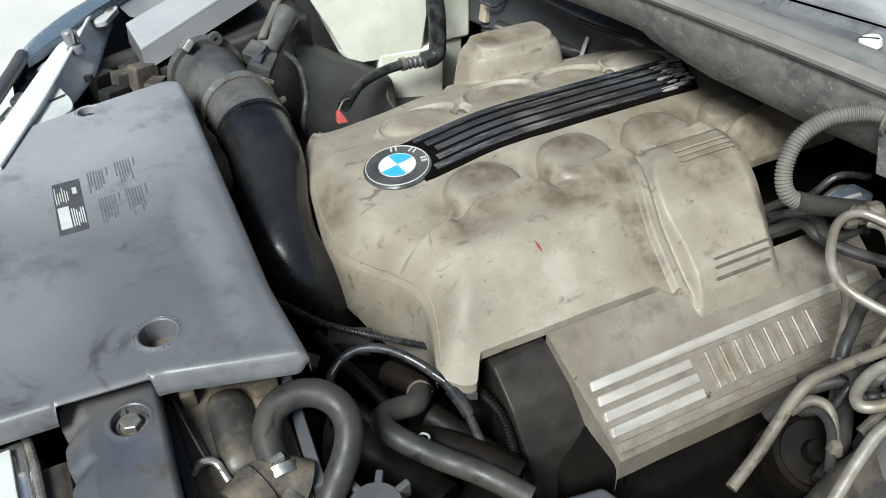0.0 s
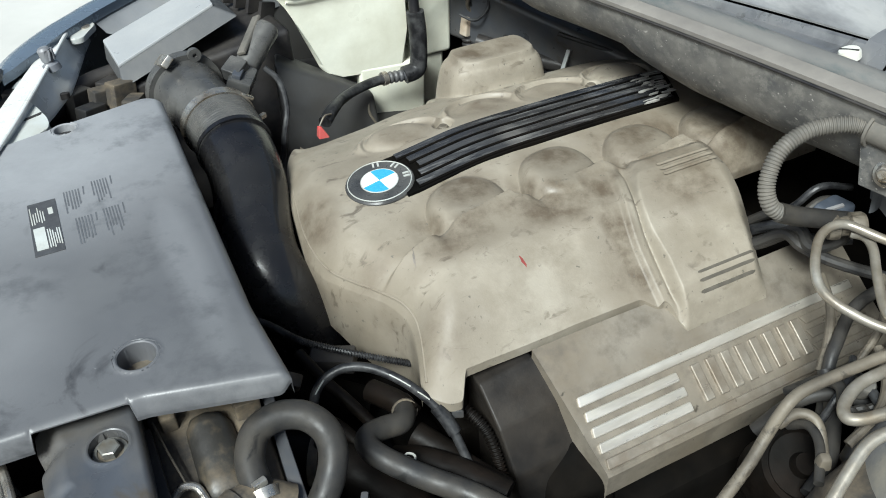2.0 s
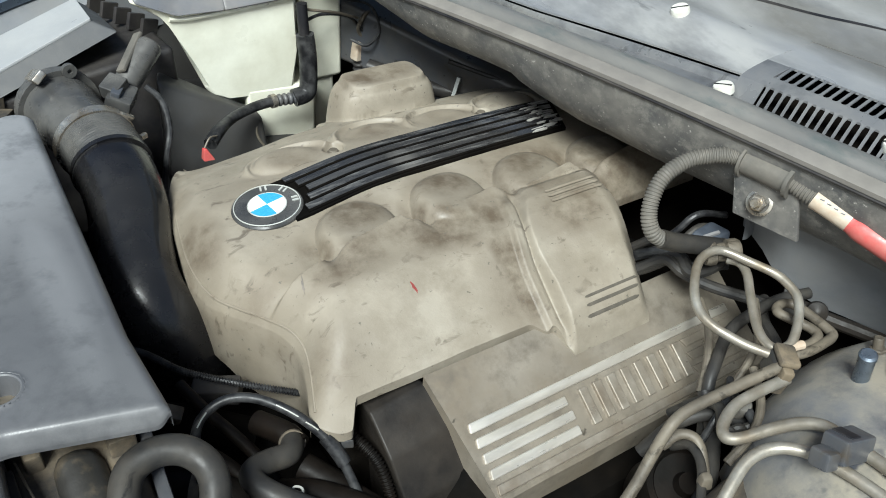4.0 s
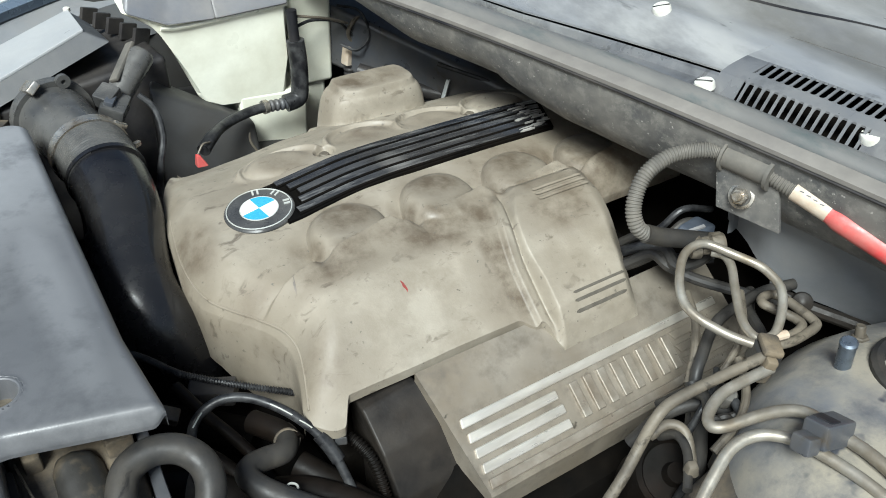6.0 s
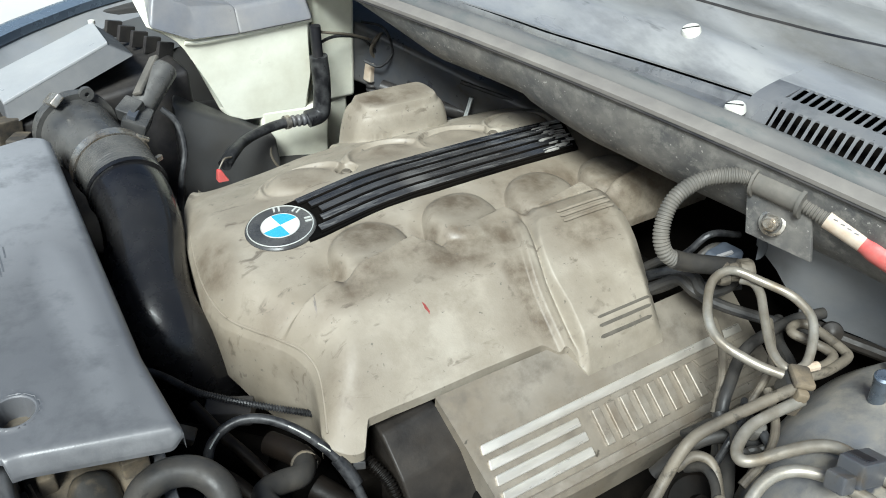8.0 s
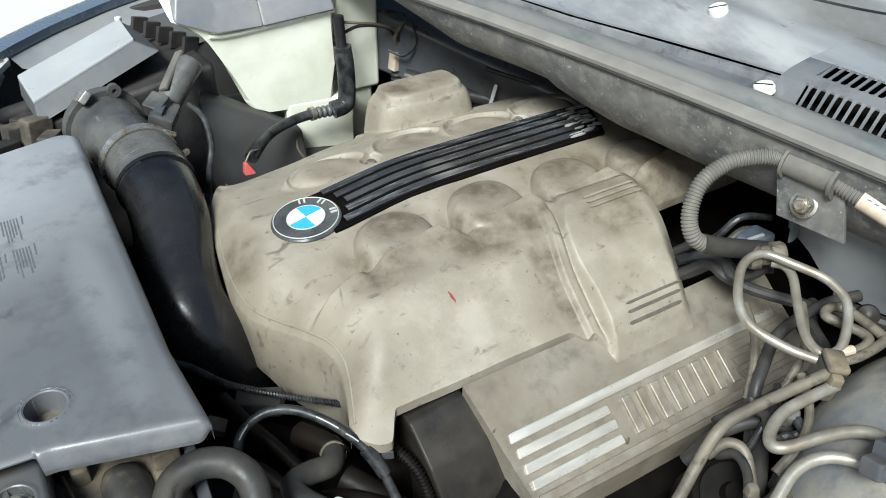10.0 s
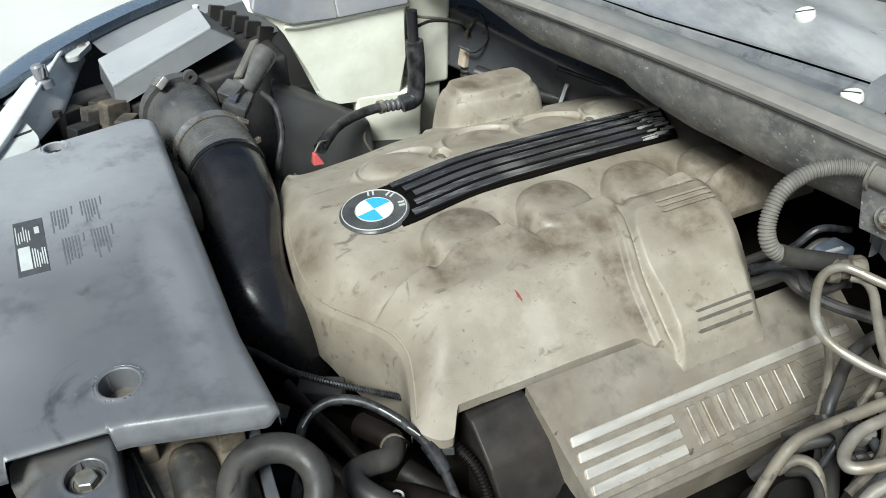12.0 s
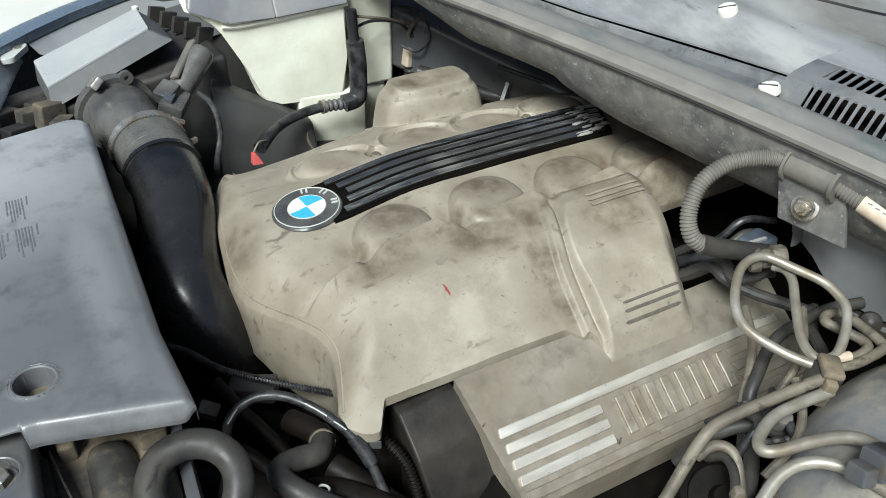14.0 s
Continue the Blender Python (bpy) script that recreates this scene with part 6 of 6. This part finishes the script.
cap = thing("filler_cap", (0.122, 0.36, 0.85), "black scalloped filler cap with raised grips", "filler cap")
part("disc", lathe((0.122, 0.362, 0.865), (0, 0, 1), [(0, 0), (0.024, 0), (0.026, 0.004), (0.026, 0.014), (0.022, 0.02), (0.008, 0.021), (0, 0.019)], 36), GREYBAR, cap)
for k in range(8):
    a = 2 * math.pi * k / 8 + 0.3
    part("grip", box((0.018, -0.0035, 0.0), (0.036, 0.0035, 0.018), 0.002, m=pose(0.122, 0.362, 0.866, 0, 0, math.degrees(a))), GREYBAR, cap)
nc = thing("near_plastic_cover", (0.3, 0.33, 0.8), "grey plastic cover with unreadable moulded text", "plastic cover")
part("panel", block([(0.17, 0.26, 0.78), (0.36, 0.24, 0.78), (0.33, 0.335, 0.78), (0.19, 0.35, 0.78), (0.175, 0.265, 0.832), (0.35, 0.245, 0.832), (0.325, 0.325, 0.826), (0.20, 0.345, 0.828)], 0.006, 3), GREYBAR, nc)
for k in range(3):
    part("bar", box((0.215 + 0.022 * k, 0.326, 0.826), (0.23 + 0.022 * k, 0.331, 0.8305), 0.0006), HOSE, nc, "unreadable moulded mark")

# ---- front corner of the car beyond the grey cover ----
rail = thing("front_rail", (0.0, 1.05, 0.9), "silver painted front cross rail with bolt holes", "rail", kind="structure")
part("rail", block([(-0.135, 0.87, 0.970), (-0.098, 0.855, 0.970), (0.045, 1.217, 0.970), (0.006, 1.185, 0.970), (-0.132, 0.87, 0.986), (-0.099, 0.857, 0.988), (0.044, 1.217, 0.991), (0.008, 1.183, 0.990)], 0.003), SILVER, rail)
top = np.array([(-0.098, 0.857), (-0.054, 0.957), (-0.02, 1.04), (0.004, 1.10), (0.024, 1.156), (0.047, 1.217), (0.058, 1.24)])
bot = np.array([(-0.075, 0.925), (-0.047, 0.980), (-0.004, 1.049), (0.026, 1.105), (0.040, 1.15), (0.062, 1.227), (0.075, 1.265)])
w = np.linspace(0, 1, 6)[None, :, None]
P = top[:, None] * (1 - w) + bot[:, None] * w
sheet("flange", P[..., 0], P[..., 1], np.repeat((0.989 - 0.032 * np.linspace(0, 1, 6) ** 0.8)[None], 7, 0), SILVER, rail, skirt=(0.003, 0.003, 0.003, 0.004))
part("edge", tube([(-0.098, 0.857, 0.990), (-0.054, 0.957, 0.991), (-0.02, 1.04, 0.992), (0.024, 1.156, 0.993), (0.047, 1.217, 0.994)], 0.0028, 10, 6), SILVER, rail)
part("tip", slab(rounded([(0.045, 1.20), (0.063, 1.198), (0.088, 1.240), (0.078, 1.262), (0.056, 1.243)], 0.008), 0.980, 0.988, 0.002), PALEBRK, rail)
part("tip_bolt", lathe((0.070, 1.235, 0.987), (0, 0, 1), [(0.008, 0), (0.008, 0.003), (0.004, 0.004), (0, 0.004)], 18), STEEL, rail)
part("hole", slab(rounded([(0.010, 1.078), (0.020, 1.076), (0.024, 1.082), (0.014, 1.085)], 0.003), 0.960, 0.9675, 0.0), BLACK, rail)
rb = thing("rail_bracket", (-0.03, 0.99, 0.95), "pale grey pressed bracket with a slotted hole", "bracket")
part("plate", slab(rounded([(-0.088, 0.91), (-0.050, 0.935), (-0.010, 0.965), (-0.010, 0.990), (-0.022, 1.040), (-0.032, 1.040), (-0.05, 1.0)], 0.010), 0.968, 0.9835, 0.002), PALEBRK, rb)
part("slot", slab(rounded([(-0.036, 0.994), (-0.016, 1.002), (-0.014, 1.008), (-0.034, 1.000)], 0.002), 0.975, 0.9842, 0.0), BLACK, rb)
hb = thing("headlamp_adjuster", (0.01, 1.13, 0.98), "pale ribbed plastic headlamp adjuster knob", "adjuster knob")
part("knob", lathe((0.0135, 1.120, 0.985), (-0.15, 0.1, 1), [(0, 0), (0.012, 0), (0.011, 0.008), (0.0065, 0.011), (0.0085, 0.014), (0.0085, 0.028), (0.006, 0.031), (0, 0.031)], 14), LID, hb)
for k in range(7):
    a = 2 * math.pi * k / 7
    part("ridge", box((0.0075, -0.0013, 0.014), (0.0102, 0.0013, 0.028), 0.0005, m=pose(0.0135, 1.120, 0.985, -6, -8, math.degrees(a))), LID, hb)
wing = thing("front_wing", (-0.02, 1.2, 0.9), "blue-grey painted front wing edge", "car wing")
ed = [(-0.054, 1.10), (-0.050, 1.12), (-0.033, 1.16), (-0.007, 1.20), (0.019, 1.232), (0.045, 1.258), (0.09, 1.30), (0.17, 1.36), (0.30, 1.43), (0.55, 1.50), (0.95, 1.56)]
line = spline([(x, y, 1.0) for x, y in ed], 8)
nrm = []
for i, p in enumerate(line):
    d = (line[min(i + 1, len(line) - 1)] - line[max(i - 1, 0)])
    nrm.append(V((-d.y, d.x, 0)).normalized())
rows = []
for i, (p, n) in enumerate(zip(line, nrm)):
    w = 0.006 + 0.030 * min(1, i / 20)
    rows.append([list(p - n * o + V((0, 0, z))) for o, z in ((w, -0.014), (w, -0.001), (w * 0.6, 0.002), (0.004, 0.0), (-0.008, -0.006), (-0.02, -0.03), (-0.03, -0.08), (-0.035, -0.3), (-0.035, -0.6))])
P = np.array(rows)
sheet("skin", P[..., 0], P[..., 1], P[..., 2], PAINT, wing)
P = np.array([[list(p - n * o + V((0, 0, z))) for o, z in ((0.030, -0.012), (0.05, -0.03), (0.075, -0.032), (0.08, -0.1))] for p, n in zip(line[44:], nrm[44:])])
sheet("gutter", P[..., 0], P[..., 1], P[..., 2], PANEL, wing, "dark inner gutter")
hc = thing("headlamp_clutter", (-0.05, 1.03, 0.9), "pale plastic headlamp housing and clips beside the rail", "headlamp housing")
part("housing", block([(-0.16, 0.88, 0.86), (-0.12, 0.86, 0.86), (0.01, 1.15, 0.86), (-0.045, 1.11, 0.86), (-0.15, 0.88, 0.966), (-0.115, 0.86, 0.962), (0.012, 1.15, 0.968), (-0.05, 1.105, 0.972)], 0.005), HOSE, hc)
part("lens_edge", tube([(-0.17, 0.84, 0.985), (-0.125, 0.935, 0.992), (-0.086, 1.021, 0.997), (-0.066, 1.068, 0.999), (-0.051, 1.112, 0.999)], 0.0085, 12, 8), GREYBAR, hc, "grey lamp edge")
for k, (x, y, sx, sy) in enumerate(((-0.066, 1.035, 0.012, 0.010), (-0.080, 1.0, 0.014, 0.009), (-0.052, 1.065, 0.014, 0.008), (-0.028, 1.11, 0.014, 0.009), (-0.096, 0.97, 0.014, 0.010), (-0.04, 1.09, 0.008, 0.014))):
    part("clip", box((-sx, -sy, 0), (sx, sy, 0.016), 0.003, m=pose(x, y, 0.965, 0, 0, 62)), (PALEBRK, HOSE)[k % 3 == 2], hc)
part("gasket", tube([(-0.115, 0.92, 0.972), (-0.068, 1.02, 0.976), (-0.035, 1.085, 0.978), (-0.005, 1.14, 0.98)], 0.0035, 8, 6), BLACK, hc)
ec = thing("dusty_connector_block", (0.06, 1.1, 0.85), "brown dusty electrical connectors below the rail", "connector")
for k, (x, y, z, m) in enumerate(((0.062, 1.098, 0.905, DIRT), (0.085, 1.085, 0.915, DIRT), (0.04, 1.075, 0.895, HOSE), (0.03, 1.12, 0.90, HOSE), (0.075, 1.13, 0.90, BLACK), (0.05, 1.05, 0.88, DIRT), (0.095, 1.06, 0.90, DIRT))):
    part("connector", box((-0.018, -0.011, -0.05), (0.018, 0.011, 0.022), 0.003, m=pose(x, y, z + 0.028, 0, 8, 20 + 7 * k)), m, ec)
part("cross_tube", tube([(-0.02, 1.10, 0.925), (0.04, 1.15, 0.94), (0.1, 1.165, 0.945)], 0.012, 12, 6), BLACK, ec)
part("backing", box((-0.06, 0.98, 0.70), (0.10, 1.26, 0.85), 0.005), DARK, ec)
